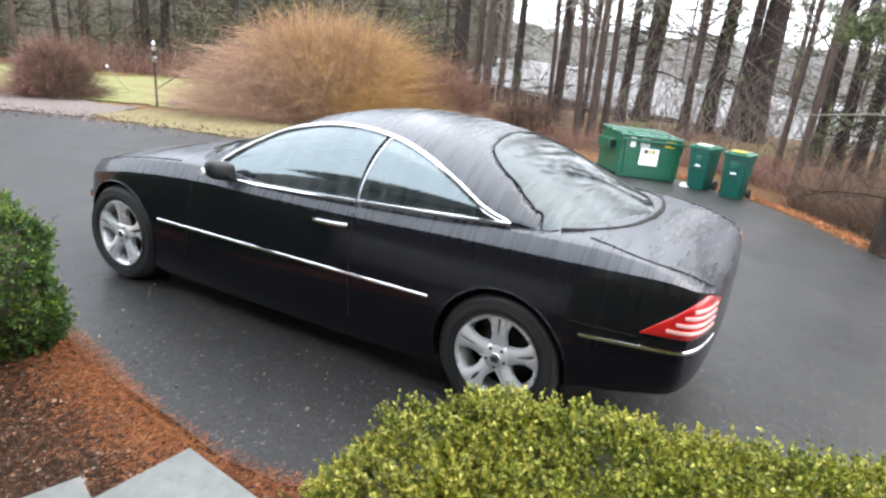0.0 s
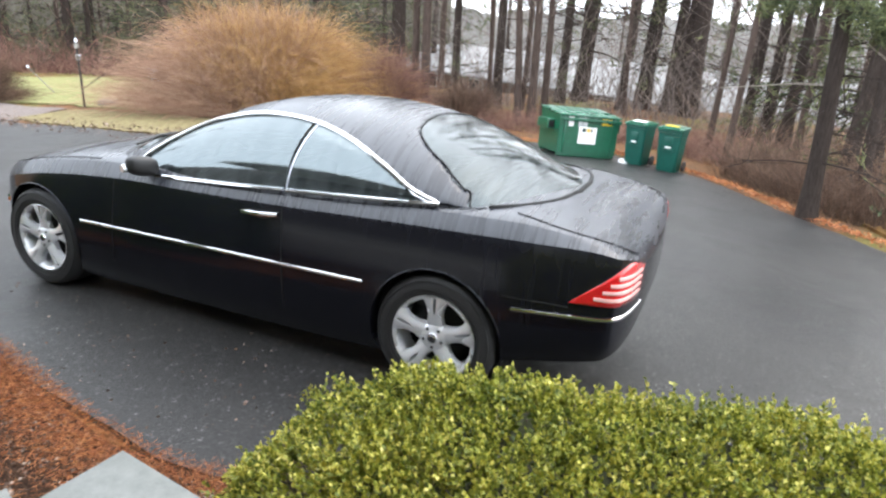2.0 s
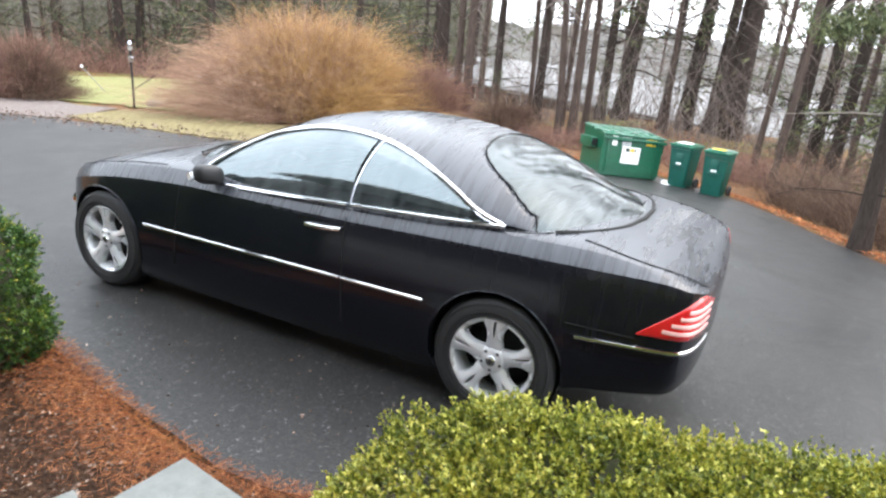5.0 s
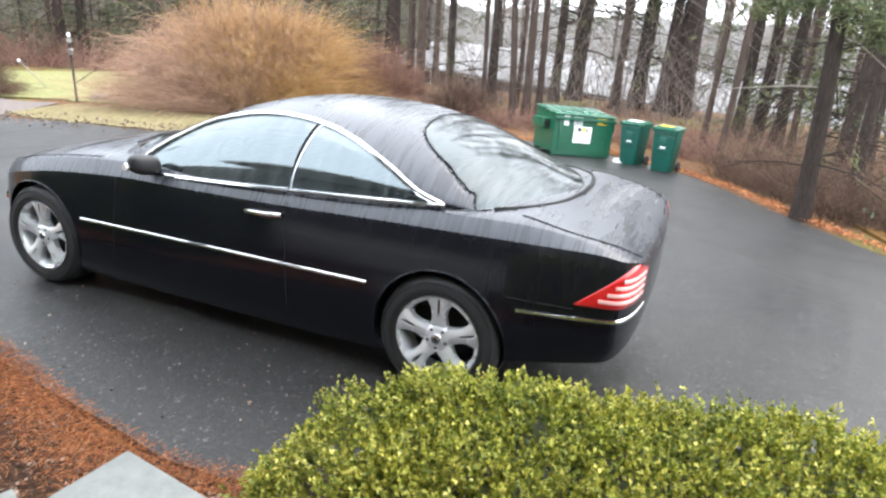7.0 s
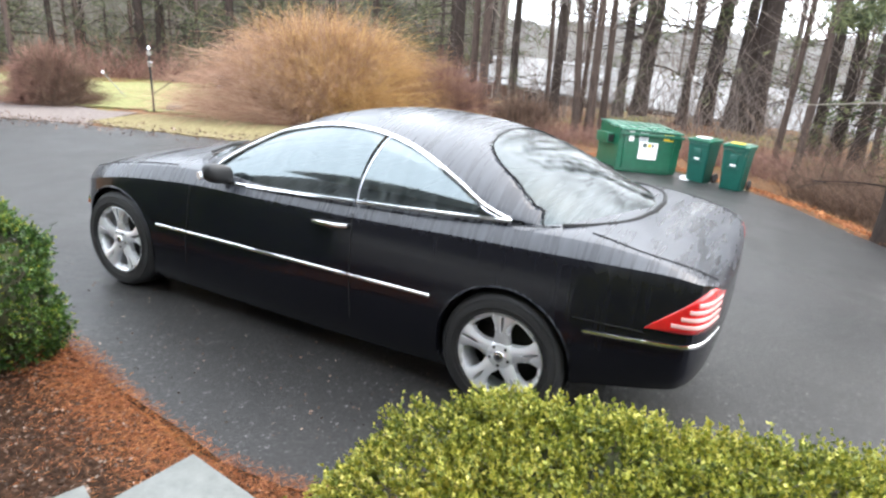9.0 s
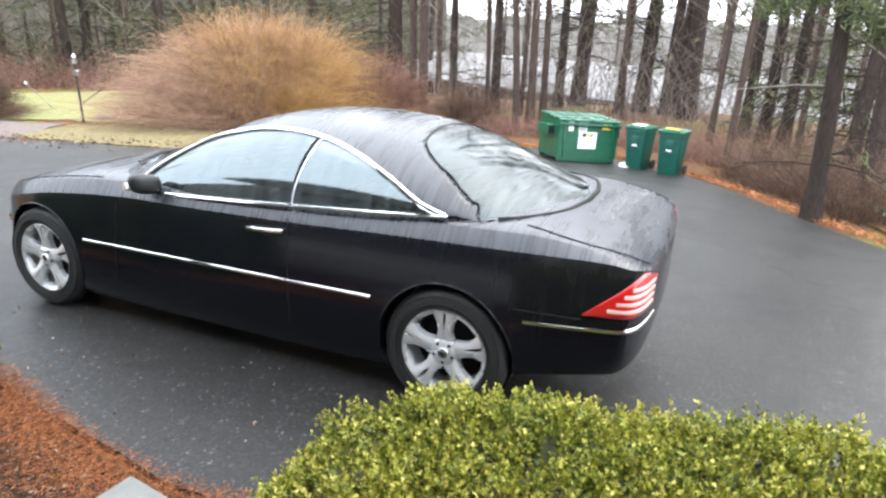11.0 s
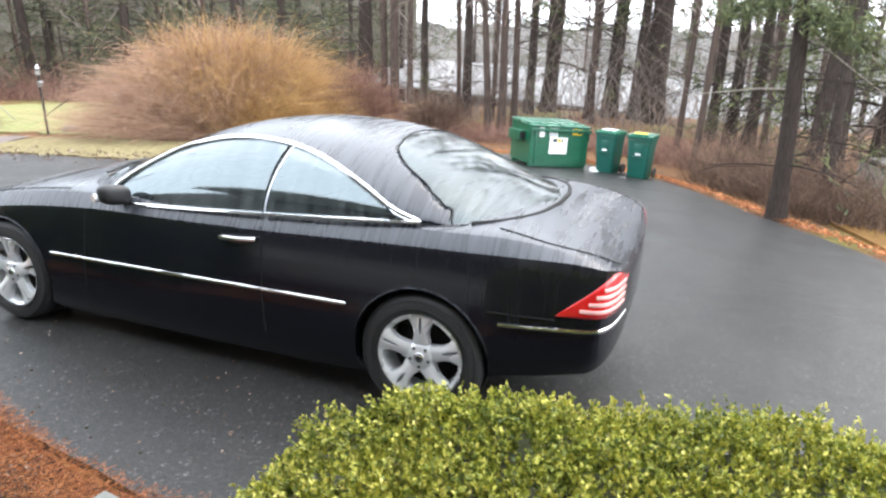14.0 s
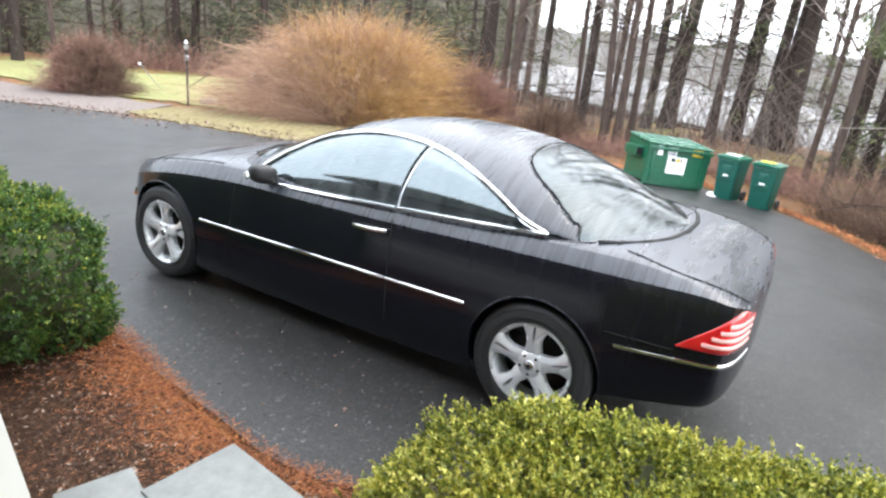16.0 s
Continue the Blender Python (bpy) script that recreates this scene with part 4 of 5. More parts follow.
        tsol.thickness, tsol.offset = 0.012, -1
        for zz, xa in ((0.730, 0.765), (0.764, 0.80), (0.798, 0.83), (0.83, 0.86)):
            line = [f((x + 0.004, side_y(x, zz) - 0.009, zz + 0.02 * (x - 0.9))) for x in np.linspace(xa, 0.931, 16)]
            part("reflector_line", tube(line, 0.0095, 6, squash=(0.5, 1)), M["pale_lens"], tail, "pale reversing-light line")
        # door handle and mirror
        hy = side_y(-1.04, 0.84)
        handle = part("door_handle", tube([f((x, hy - 0.012 - 0.022 * math.sin(math.pi * q), 0.822 + 0.06 * (x + 1.04))) for q, x in zip(np.linspace(0.12, 0.88, 12), np.linspace(-1.175, -0.94, 12))], 0.0115, 8, squash=(0.7, 1)), M["chrome"], car, "chrome door handle")
        # Flat near-black lens on the flank: the recess's shade as colour.
        bm = bmesh.new()
        bmesh.ops.create_uvsphere(bm, u_segments=20, v_segments=10, radius=1)
        for v in bm.verts:
            v.co = Vector(f((-1.057 + v.co.x * 0.085, hy + 0.001 + v.co.y * 0.006, 0.797 + v.co.z * 0.024)))
        part("handle_recess_shade", bm, M["gap"], handle)
        bm = bmesh.new()
        bmesh.ops.create_uvsphere(bm, u_segments=24, v_segments=14, radius=1)
        for v in bm.verts:
            c = v.co.copy()
            e = 0.72
            c = Vector([math.copysign(abs(q) ** e, q) for q in c])
            v.co = Vector(f((-1.89 + c.x * 0.05 + 0.02 * c.y, -0.06 + c.y * 0.085, 0.965 + c.z * 0.06 - 0.012 * c.y)))
        mir = part("door_mirror", bm, M["trim"], car, "black door mirror")
        part("mirror_foot", tube([f((-1.93, 0.06, 0.915)), f((-1.915, 0.0, 0.945))], [0.025, 0.02], 8), M["trim"], mir)
        part("mirror_signal", tube([f((-1.945 + 0.012 * q, -0.155 + 0.05 * q, 0.955)) for q in np.linspace(0, 1, 6)], 0.024, 8), M["lamp_glass"], mir, "clear signal lens")
        # head lamps
        for cx, cy, r in ((-3.50, 0.36, 0.10), (-3.60, 0.56, 0.085)):
            bm = bmesh.new()
            bmesh.ops.create_uvsphere(bm, u_segments=20, v_segments=12, radius=1)
            for v in bm.verts:
                v.co = Vector(f((cx + v.co.x * 0.09, cy + v.co.y * r, 0.60 + v.co.z * 0.075)))
            part("headlamp", bm, M["lamp_glass"], car)
    part("grille", box(-3.735, -3.66, YC - 0.32, YC + 0.32, 0.44, 0.56, 0.015), M["trim"], car, "dark grille")
    for k in range(2):
        path = [(-2.30 + 0.03 * k, 0.62 + 0.42 * k, 1.045), (-2.26 + 0.03 * k, 0.42 + 0.40 * k, 1.05), (-2.21 + 0.03 * k, 0.20 + 0.40 * k, 1.025)]
        part("wiper", tube(path, [0.012, 0.013, 0.009], 6), M["trim"], car, "black wiper arm")
    # cabin fittings
    part("floor_pan", box(-2.3, 0.2, 0.15, 1.61, 0.42, 0.46), M["dash"], car)
    part("dashboard", box(-2.2, -1.85, 0.16, 1.60, 0.62, 0.93, 0.06), M["dash"], car)
    for y in (0.28, 0.98):
        seat = part("front_seat", box(-1.55, -1.0, y, y + 0.5, 0.46, 0.64, 0.06), M["seat"], car, "grey leather front seat")
        bm = box(-0.08, 0.08, y + 0.01, y + 0.49, 0.0, 0.56, 0.06)
        bmesh.ops.transform(bm, matrix=Matrix.Translation((-1.02, 0, 0.58)) @ Matrix.Rotation(radians(18), 4, "Y"), verts=bm.verts)
        part("backrest", bm, M["seat"], seat)
        bm = box(-0.05, 0.05, y + 0.12, y + 0.38, 0, 0.17, 0.045)
        bmesh.ops.transform(bm, matrix=Matrix.Translation((-0.82, 0, 1.14)) @ Matrix.Rotation(radians(12), 4, "Y"), verts=bm.verts)
        part("headrest", bm, M["seat"], seat)
    rear = part("rear_seat", box(-0.72, -0.25, 0.24, 1.52, 0.46, 0.66, 0.06), M["seat"], car, "grey leather rear bench")
    part("rear_backrest", box(-0.30, -0.12, 0.24, 1.52, 0.62, 1.05, 0.06), M["seat"], rear)
    part("parcel_shelf", box(-0.16, 0.4, 0.24, 1.52, 0.98, 1.0), M["dash"], car)
    part("steering_wheel", tube([(-1.72 - 0.05 * math.sin(a), 0.53 + 0.18 * math.cos(a), 0.90 + 0.17 * math.sin(a)) for a in np.linspace(0, 2 * math.pi, 25)], 0.015, 8), M["dash"], car)
    return car


build_car()


# ---- hedges and the bed by the porch ----
hedge("hedge", "clipped yellow-green boxwood hedge in front of the porch", 2.03, -1.15, 0.445, 2.02, 0.45, 0.435, 10, 16500, (M["box_leaf"], M["box_tip"]), 3, 0.0185)
hedge("hedge", "rounded dark green shrub with pale tips by the driveway", -3.34, -1.33, 0.40, 1.2, 0.55, 0.41, 2, 9500, (M["dark_leaf"], M["box_leaf"]), 9, 0.021, 0.14)


def slab(x, y, w, d, turn, z=0.055):
    bm = box(-w / 2, w / 2, -d / 2, d / 2, -0.05, 0.0, 0.006)
    for v in bm.verts:
        v.co.x += 0.008 * math.sin(v.co.y * 17 + x * 9)
    ob = new("stepping_stone", finish(bm, "stepping_stone", M["bluestone"]))
    ob.matrix_basis = pose(x, y, z, 0, 0, turn)
    return tagged(ob, "wet blue-grey flagstone set in the mulch", "stepping stone", "path stones")


slab(-0.64, -1.37, 0.68, 0.44, -8)
slab(-1.02, -1.68, 0.42, 0.30, -20, 0.045)
slab(-0.55, -1.83, 0.62, 0.46, -8, 0.05)

rng = np.random.default_rng(21)


def scatter(name, label, category, n, area, mat, length, width, seed, density=None):
    """Needles or chips lying on the bed."""
    r = np.random.default_rng(seed)
    x0, x1, y0, y1 = area
    p = np.stack([r.uniform(x0, x1, n), r.uniform(y0, y1, n), np.zeros(n)], 1)
    keep = np.array([density(a[0], a[1]) > r.random() for a in p]) if density else np.ones(n, bool)
    p = p[keep]
    p[:, 2] = 0.032 + r.uniform(0, 0.012, len(p))
    ang = r.uniform(0, 2 * math.pi, len(p))
    way = np.stack([np.cos(ang), np.sin(ang), r.uniform(-0.05, 0.22, len(p))], 1)
    return tagged(new(name, leaves(name, p, way, r.uniform(0.6, 1.3, len(p)) * length, width, mat, r, 0.05)), label, category, kind="stuff")


def edge_y(x):
    return curve_at([(-9, -0.64), (-4, -0.69), (-2.33, -0.80), (-1.93, -0.89), (-1.3, -1.04), (-0.7, -1.09), (0.0, -0.94), (2, -0.74)], x)


def needle_density(x, y):
    d = edge_y(x) + 0.05 - y
    if d < 0:
        return 0.35 if d > -0.05 else 0.0
    band = math.exp(-((d - 0.10) / 0.20) ** 2)
    return min(1.0, band + 0.13 * max(0, noise.noise((x * 3, y * 3, 5)) + 0.25))


scatter("pine_needles", "orange fallen pine needles along the bed's edge", "needles", 110000, (-3.6, 0.2, -2.2, -0.7), M["needles"], 0.036, 0.028, 5, needle_density)
scatter("wood_chips", "brown and pale wood chips on the bed", "mulch", 6000, (-3.4, 0.3, -2.2, -0.85), M["chips"], 0.022, 0.28, 6, lambda x, y: 0.8 if y < edge_y(x) - 0.03 else 0.03)
scatter("fallen_twigs", "small pale twigs and chips on the asphalt", "debris", 420, (-3.6, 1.2, -1.0, 0.1), M["chips"], 0.02, 0.25, 7)


# ---- porch ----
porch = tagged(new("porch_floor", finish(box(-4, 5, -3.7, -2.28, 0.0, 0.30, 0.01), "porch_floor", M["concrete"])), "grey concrete porch floor", "porch", kind="structure")
post = thing("porch_post", "white painted square porch post beside the door", "post", pose(0.215, -2.44, 0.30, 7.1, -2.9, 0) @ pose(0, 0, 0, 0, 0, 26))
part("shaft", box(-0.07, 0.07, -0.07, 0.07, 0.0, 2.3, 0.006), M["white"], post)
part("base_block", box(-0.085, 0.085, -0.085, 0.085, -0.02, 0.16, 0.008), M["white"], post)
part("cap", box(-0.09, 0.09, -0.09, 0.09, 2.2, 2.32, 0.008), M["white"], post)
# Unseen overhang, carried forward to shade the post and the near hedge.
tagged(new("unseen_porch_ceiling", finish(box(-4, 5, -3.7, -1.70, 2.62, 2.76), "unseen_porch_ceiling", M["white"])), "unseen white porch ceiling, added to shade the post and hedge", "ceiling", kind="structure")
# Unseen wall of assumed dark colour, so that the car's side reflects dark.
house_wall = tagged(new("wall_house", finish(box(-9, 9, -3.95, -3.7, 0, 3.1), "wall_house", M["siding"])), "unseen dark house wall behind the porch, there for the car's reflections", "wall", kind="structure")
for k in range(18):
    part("siding_board", finish(box(-9, 9, -3.7, -3.685, 0.32 + 0.13 * k, 0.44 + 0.13 * k, 0.003), "siding_board", M["siding"]), None, house_wall)


# ---- bins ----
def build_dumpster():
    d = thing("dumpster", "green steel front-load dumpster with plastic lids and labels", "dumpster", pose(-1.80, 9.95, ground_z(-1.80, 9.95) + 0.02, -5.4, 0, 0) @ pose(0, 0, 0, 0, 0, 34))
    # local: x along the labelled front, y to the back
    W, D, HF, HB = 1.27, 1.15, 0.80, 0.90
    bm = prism([(0, 0.06), (D * 0.98, 0.06), (D, HB), (0.0, HF)], 0, W)
    bmesh.ops.transform(bm, matrix=Matrix(((0, 1, 0, 0), (1, 0, 0, 0), (0, 0, 1, 0), (0, 0, 0, 1))), verts=bm.verts)
    bmesh.ops.bevel(bm, geom=bm.edges[:], offset=0.012, segments=2, affect="EDGES")
    body = part("body", bm, M["green_steel"], d)
    part("rim", box(-0.03, W + 0.03, -0.07, -0.02, HF - 0.09, HF - 0.03, 0.01), M["green_steel"], body)
    part("bottom_channel", box(0.02, W - 0.02, 0.02, 0.12, 0.0, 0.07, 0.008), M["green_steel"], body)
    part("bottom_channel", box(0.02, W - 0.02, D - 0.14, D - 0.04, 0.0, 0.07, 0.008), M["green_steel"], body)
    for x in (-0.15, W):
        part("fork_pocket", box(x, x + 0.15, 0.26, 0.92, 0.50, 0.70, 0.015), M["green_steel"], d, "green steel lifting pocket")
        # The pocket is solid; a near-black box paints the shade of its mouth.
        part("pocket_mouth_shade", box(x + 0.02, x + 0.13, 0.252, 0.30, 0.53, 0.67), M["gap"], d)
    slope = math.degrees(math.atan2(HB - HF, D))
    for x0, x1 in ((-0.02, W / 2 - 0.01), (W / 2 + 0.01, W + 0.02)):
        bm = box(x0, x1, -0.06, D * 1.02, 0.0, 0.03, 0.012)
        for k in range(3):
            xx = x0 + (x1 - x0) * (k + 0.5) / 3
            box(xx - 0.06, xx + 0.06, 0.05, D * 0.92, 0.025, 0.045, 0.008, bm)
        lid = part("lid", bm, M["green_lid"], d, "wet green plastic lid")
        lid.matrix_basis = pose(0, 0, HF + 0.005, slope, 0, 0)
    hinge = tube([(-0.02, D + 0.02, HB + 0.02), (W + 0.02, D + 0.02, HB + 0.02)], 0.018, 8)
    part("hinge_rod", hinge, M["iron"], d)
    for x0, x1, z0, z1, mat, lb in ((0.19, 0.29, 0.60, 0.79, "label", "white notice"), (0.40, 0.58, 0.60, 0.78, "label_grey", "grey notice"), (0.42, 0.80, 0.27, 0.60, "label", "white company label"), (0.90, 1.10, 0.66, 0.78, "yellow", "yellow warning label")):
        lab = part("label", box(x0, x1, -0.018, 0.02, z0, z1), M[mat], d, lb)
        if lb == "white company label":
            for a, b, m in ((0.49, 0.57, "ink"), (0.585, 0.665, "gold"), (0.68, 0.71, "ink")):
                part("mark", box(a, b, -0.021, 0.0, 0.50, 0.575), M[m], lab)
        if lb == "yellow warning label":
            part("mark", box(1.02, 1.09, -0.021, 0.0, 0.68, 0.76), M["ink"], lab)
            part("mark", box(0.93, 0.99, -0.021, 0.0, 0.69, 0.75), M["gold"], lab)
        if mat == "label_grey":
            for k in range(4):
                part("text_bar", box(x0 + 0.02, x1 - 0.03, -0.021, 0.0, z1 - 0.05 - 0.035 * k, z1 - 0.04 - 0.035 * k), M["ink"], lab)
    for x in (0.12, W - 0.12):
        part("rib", box(x - 0.02, x + 0.02, -0.03, 0.02, 0.08, HF - 0.1, 0.006), M["green_steel"], body)
    return d


build_dumpster()


def build_bin(x, y, turn, label, lid_mat):
    b = thing("wheelie_bin", label, "bin", pose(x, y, ground_z(x, y) + 0.012, 0, 0, turn), "bins by the dumpster")
    bm = bmesh.new()
    rings = []
    for z, w, d0, d1 in ((0.0, 0.17, -0.15, 0.17), (0.02, 0.18, -0.16, 0.18), (0.5, 0.205, -0.19, 0.20), (0.74, 0.22, -0.205, 0.215), (0.745, 0.235, -0.22, 0.225), (0.79, 0.235, -0.22, 0.225)):
        rings.append([bm.verts.new(p) for p in
                      [(-w + 0.03, d0, z), (w - 0.03, d0, z), (w, d0 + 0.03, z), (w, d1 - 0.03, z), (w - 0.03, d1, z), (-w + 0.03, d1, z), (-w, d1 - 0.03, z), (-w, d0 + 0.03, z)]])
    for r, s in zip(rings, rings[1:]):
        for k in range(8):
            bm.faces.new((r[k], r[(k + 1) % 8], s[(k + 1) % 8], s[k]))
    bm.faces.new(rings[0][::-1])
    bm.faces.new(rings[-1])
    part("body", bm, M["green_bin"], b)
    bm = box(-0.24, 0.24, -0.235, 0.24, 0.79, 0.825, 0.012)
    box(-0.18, 0.18, -0.17, 0.18, 0.82, 0.845, 0.012, bm)
    part("lid", bm, lid_mat, b, "wet lid")
    part("handle_bar", tube([(-0.2, 0.27, 0.78), (0.2, 0.27, 0.78)], 0.014, 8), M["green_bin"], b)
    part("front_plate", box(-0.075, 0.075, -0.212, -0.15, 0.50, 0.66, 0.012), M["green_bin"], b)
    part("catch_bar", tube([(-0.10, -0.20, 0.43), (0.10, -0.20, 0.43)], 0.014, 8), M["green_bin"], b)
    part("sticker", box(-0.05, 0.05, -0.207, -0.17, 0.455, 0.485), M["label"], b, "small white sticker")
    part("axle", tube([(-0.24, 0.19, 0.09), (0.24, 0.19, 0.09)], 0.012, 8), M["iron"], b)
    for sx in (-1, 1):
        w = lathe([(0.0, -0.025), (0.05, -0.025), (0.09, -0.02), (0.095, 0.0), (0.09, 0.02), (0.05, 0.025), (0.0, 0.025)], 24)
        o = part("wheel", w, M["tyre"], b)
        o.matrix_basis = pose(sx * 0.225, 0.19, 0.09, 0, 0, 90)
    return b


build_bin(-0.28, 10.40, -22, "green wheeled rubbish bin with a white-marked lid", M["green_lid"])
build_bin(0.36, 9.98, -14, "green wheeled recycling bin with a yellow lid stripe", M["green_lid"])
part("stripe", box(-0.14, 0.1, -0.12, 0.02, 0.845, 0.852), M["yellow"], bpy.data.objects["wheelie_bin.001"], "yellow lid sticker")
part("stripe", box(-0.14, 0.12, -0.12, 0.05, 0.845, 0.852), M["label"], bpy.data.objects["wheelie_bin"], "white lid sticker")
bm = bmesh.new()
for k in range(9):
    bmesh.ops.create_icosphere(bm, subdivisions=2, radius=rng.uniform(0.03, 0.07), matrix=Matrix.Translation((-0.48 + rng.uniform(-0.12, 0.12), 10.45 + rng.uniform(-0.15, 0.15), ground_z(-0.48, 10.45) + 0.02)) @ Matrix.Diagonal((1.4, 1.2, 0.6, 1)))
tagged(new("snow_clump", finish(bm, "snow_clump", M["slush"])), "small melting clump of dirty snow on asphalt", "snow", kind="stuff")


# ---- shrubs of bare twigs ----
def twig_shrub(name, label, x, y, rx, ry, h, n, mats, seed, turn, droop=0.8, width=0.009, upright=0.0):
    r = np.random.default_rng(seed)
    ob = thing(name, label, "shrub", pose(x, y, land_z(x, y), 0, 0, turn))
    for mi, mat in enumerate(mats):
        m = n // len(mats)
        a = r.uniform(0, 2 * math.pi, m)
        q = np.sqrt(r.random(m))
        tip = np.stack([np.cos(a) * q, np.sin(a) * q], 1)
        if len(mats) > 1:
            tip[:, 0] = tip[:, 0] * 0.75 + (-0.25 if mi == 0 else 0.3) + r.normal(0, 0.15, m)
        lift = np.sqrt(np.clip(1.02 - (tip**2).sum(1), 0.03, 1))
        lift *= 1 + 0.16 * np.array([noise.noise((b[0] * 2.5, b[1] * 2.5, seed)) for b in tip]) + r.normal(0, 0.06, m)
        root = np.stack([tip[:, 0] * 0.35 + r.normal(0, 0.12, m), tip[:, 1] * 0.35 + r.normal(0, 0.12, m)], 1)
        k = 6
        u = np.linspace(0, 1, k)[None, :]
        reach = r.uniform(0.75, 1.1, m)[:, None]
        path = np.zeros((m, k, 3))
        for ax, rad in ((0, rx), (1, ry)):
            path[..., ax] = (root[:, ax, None] + (tip[:, ax] * reach[:, 0] * 1.05 - root[:, ax])[:, None] * u ** (0.9 + upright)) * rad
        rise = np.sin(u * (math.pi / 2) * (1 + 0.45 * droop * r.random((m, 1)))) ** 0.85
        path[..., 2] = np.maximum(rise * lift[:, None] * h * r.uniform(0.55, 1.04, (m, 1)), 0.0)
        path += r.normal(0, 0.05, path.shape) * u[..., None] * h * 0.5 + r.normal(0, 0.12, (m, 1, 3)) * (u**2)[..., None] * h
        part("twig_mass", strands("twig_mass", path, r.uniform(0.5, 1.2, m) * width, mat, r), None, ob)["kind"] = "stuff"
    return ob


twig_shrub("willow_shrub", "large orange-brown mound of bare willow twigs", -10.6, 11.9, 4.1, 2.4, 2.7, 16000, (M["willow"], M["willow_yellow"]), 4, 38, 0.9, 0.0065)
twig_shrub("barberry_shrub", "rounded reddish-brown leafless shrub by the gravel", -18.0, 8.7, 1.35, 1.2, 1.6, 6000, (M["barberry"], M["brush"]), 5, 30, 0.5, 0.008)
twig_shrub("brush_clump", "tangle of bare reddish brush beside the woods", -7.6, 13.6, 1.6, 1.3, 1.9, 2000, (M["barberry"],), 6, 30, 0.3, 0.008, 0.3)
twig_shrub("brush_clump", "tangle of bare brown brush beside the woods", -5.6, 14.4, 1.3, 1.0, 1.2, 1300, (M["brush"],), 7, 10, 0.3, 0.008, 0.3)


def brush_band(name, label, line, spread, n, h, mat, seed, width=0.006):
    r = np.random.default_rng(seed)
    p = resample(line, 200)
    i = r.integers(0, 199, n)
    base = p[i] + (p[i + 1] - p[i]) * r.random((n, 1)) + np.abs(r.normal(0, 1, (n, 1))) * np.array([spread]) + r.normal(0, 0.15, (n, 2))
    k = 5
    u = np.linspace(0, 1, k)[None, :, None]
    lean = r.normal(0, 0.6, (n, 1, 3)) * [1, 1, 0] + [0, 0, 1]
    tall = r.gamma(4, 0.25, (n, 1, 1)) * h
    z = np.array([land_z(*b) for b in base])
    root = np.concatenate([base, z[:, None]], 1)[:, None]
    path = root + lean * tall * u + r.normal(0, 0.08, (n, k, 3)) * u + r.normal(0, 0.45, (n, 1, 3)) * [1, 1, -0.25] * u**2.5 * tall
    return tagged(new(name, strands(name, path, r.uniform(0.5, 1.3, n) * width, mat, r)), label, "undergrowth", kind="stuff")


brush_band("undergrowth", "dry brown brush along the edge of the woods", [(1.2, 11.2), (2.2, 8.9), (2.9, 7.6), (3.6, 7.2)], (0.9, 0.6), 3600, 0.55, M["brush"], 1, 0.005)
brush_band("undergrowth", "dry reddish brush in the woods behind the bins", [(-5.2, 13.2), (-3.0, 13.6), (-0.5, 13.4), (1.0, 12.2), (2.6, 11)], (0.4, 1.5), 3600, 0.30, M["barberry"], 2, 0.006)
brush_band("undergrowth", "thin bare saplings in the woods", [(-9, 17), (-3, 18), (3, 16), (7, 13)], (0.2, 4.0), 1100, 2.6, M["twig"], 3, 0.010)
brush_band("undergrowth", "low dark brush at the far side of the lawn", [(-30, 15), (-23, 17), (-17, 20), (-11, 20)], (-0.6, 1.6), 3000, 0.9, M["barberry"], 4, 0.011)
scatter_area = np.random.default_rng(12)
n_l = 4500
lx = scatter_area.uniform(0, 1, n_l)
far_line = resample([(-5.2, 11.6), (-3.1, 12.0), (-1.2, 11.9), (0.55, 10.6), (1.55, 8.95), (2.35, 7.15), (3.15, 6.0), (4.0, 4.2)], 300)
lp = far_line[(lx * 299).astype(int)] + scatter_area.normal(0, 0.10, (n_l, 2)) + np.array([[0.10, 0.08]])
lz = np.array([[ground_z(*p) + 0.016] for p in lp])
la = scatter_area.uniform(0, 6.3, n_l)
tagged(new("fallen_leaves", leaves("fallen_leaves", np.concatenate([lp, lz], 1), np.stack([np.cos(la), np.sin(la), scatter_area.uniform(0, 0.5, n_l)], 1), scatter_area.uniform(0.02, 0.05, n_l), 0.3, M["needles"], scatter_area)), "orange fallen leaves and needles along the driveway's edge", "leaves", kind="stuff")

left_line = resample([(-19, 4.9), (-14.3, 6.4), (-11.8, 7.0), (-9.4, 7.25), (-6.6, 8.8)], 300)
lq = left_line[(scatter_area.uniform(0, 1, 1500) * 299).astype(int)] + scatter_area.normal(0, 0.4, (1500, 2)) + np.array([[0.0, 0.12]])
lqz = np.array([[ground_z(*p) + 0.022] for p in lq])
lqa = scatter_area.uniform(0, 6.3, 1500)
tagged(new("fallen_leaves", leaves("fallen_leaves", np.concatenate([lq, lqz], 1), np.stack([np.cos(lqa), np.sin(lqa), scatter_area.uniform(0, 0.6, 1500)], 1), scatter_area.uniform(0.03, 0.07, 1500), 0.32, M["chips"], scatter_area)), "dead brown leaves where asphalt meets the verge", "leaves", kind="stuff")


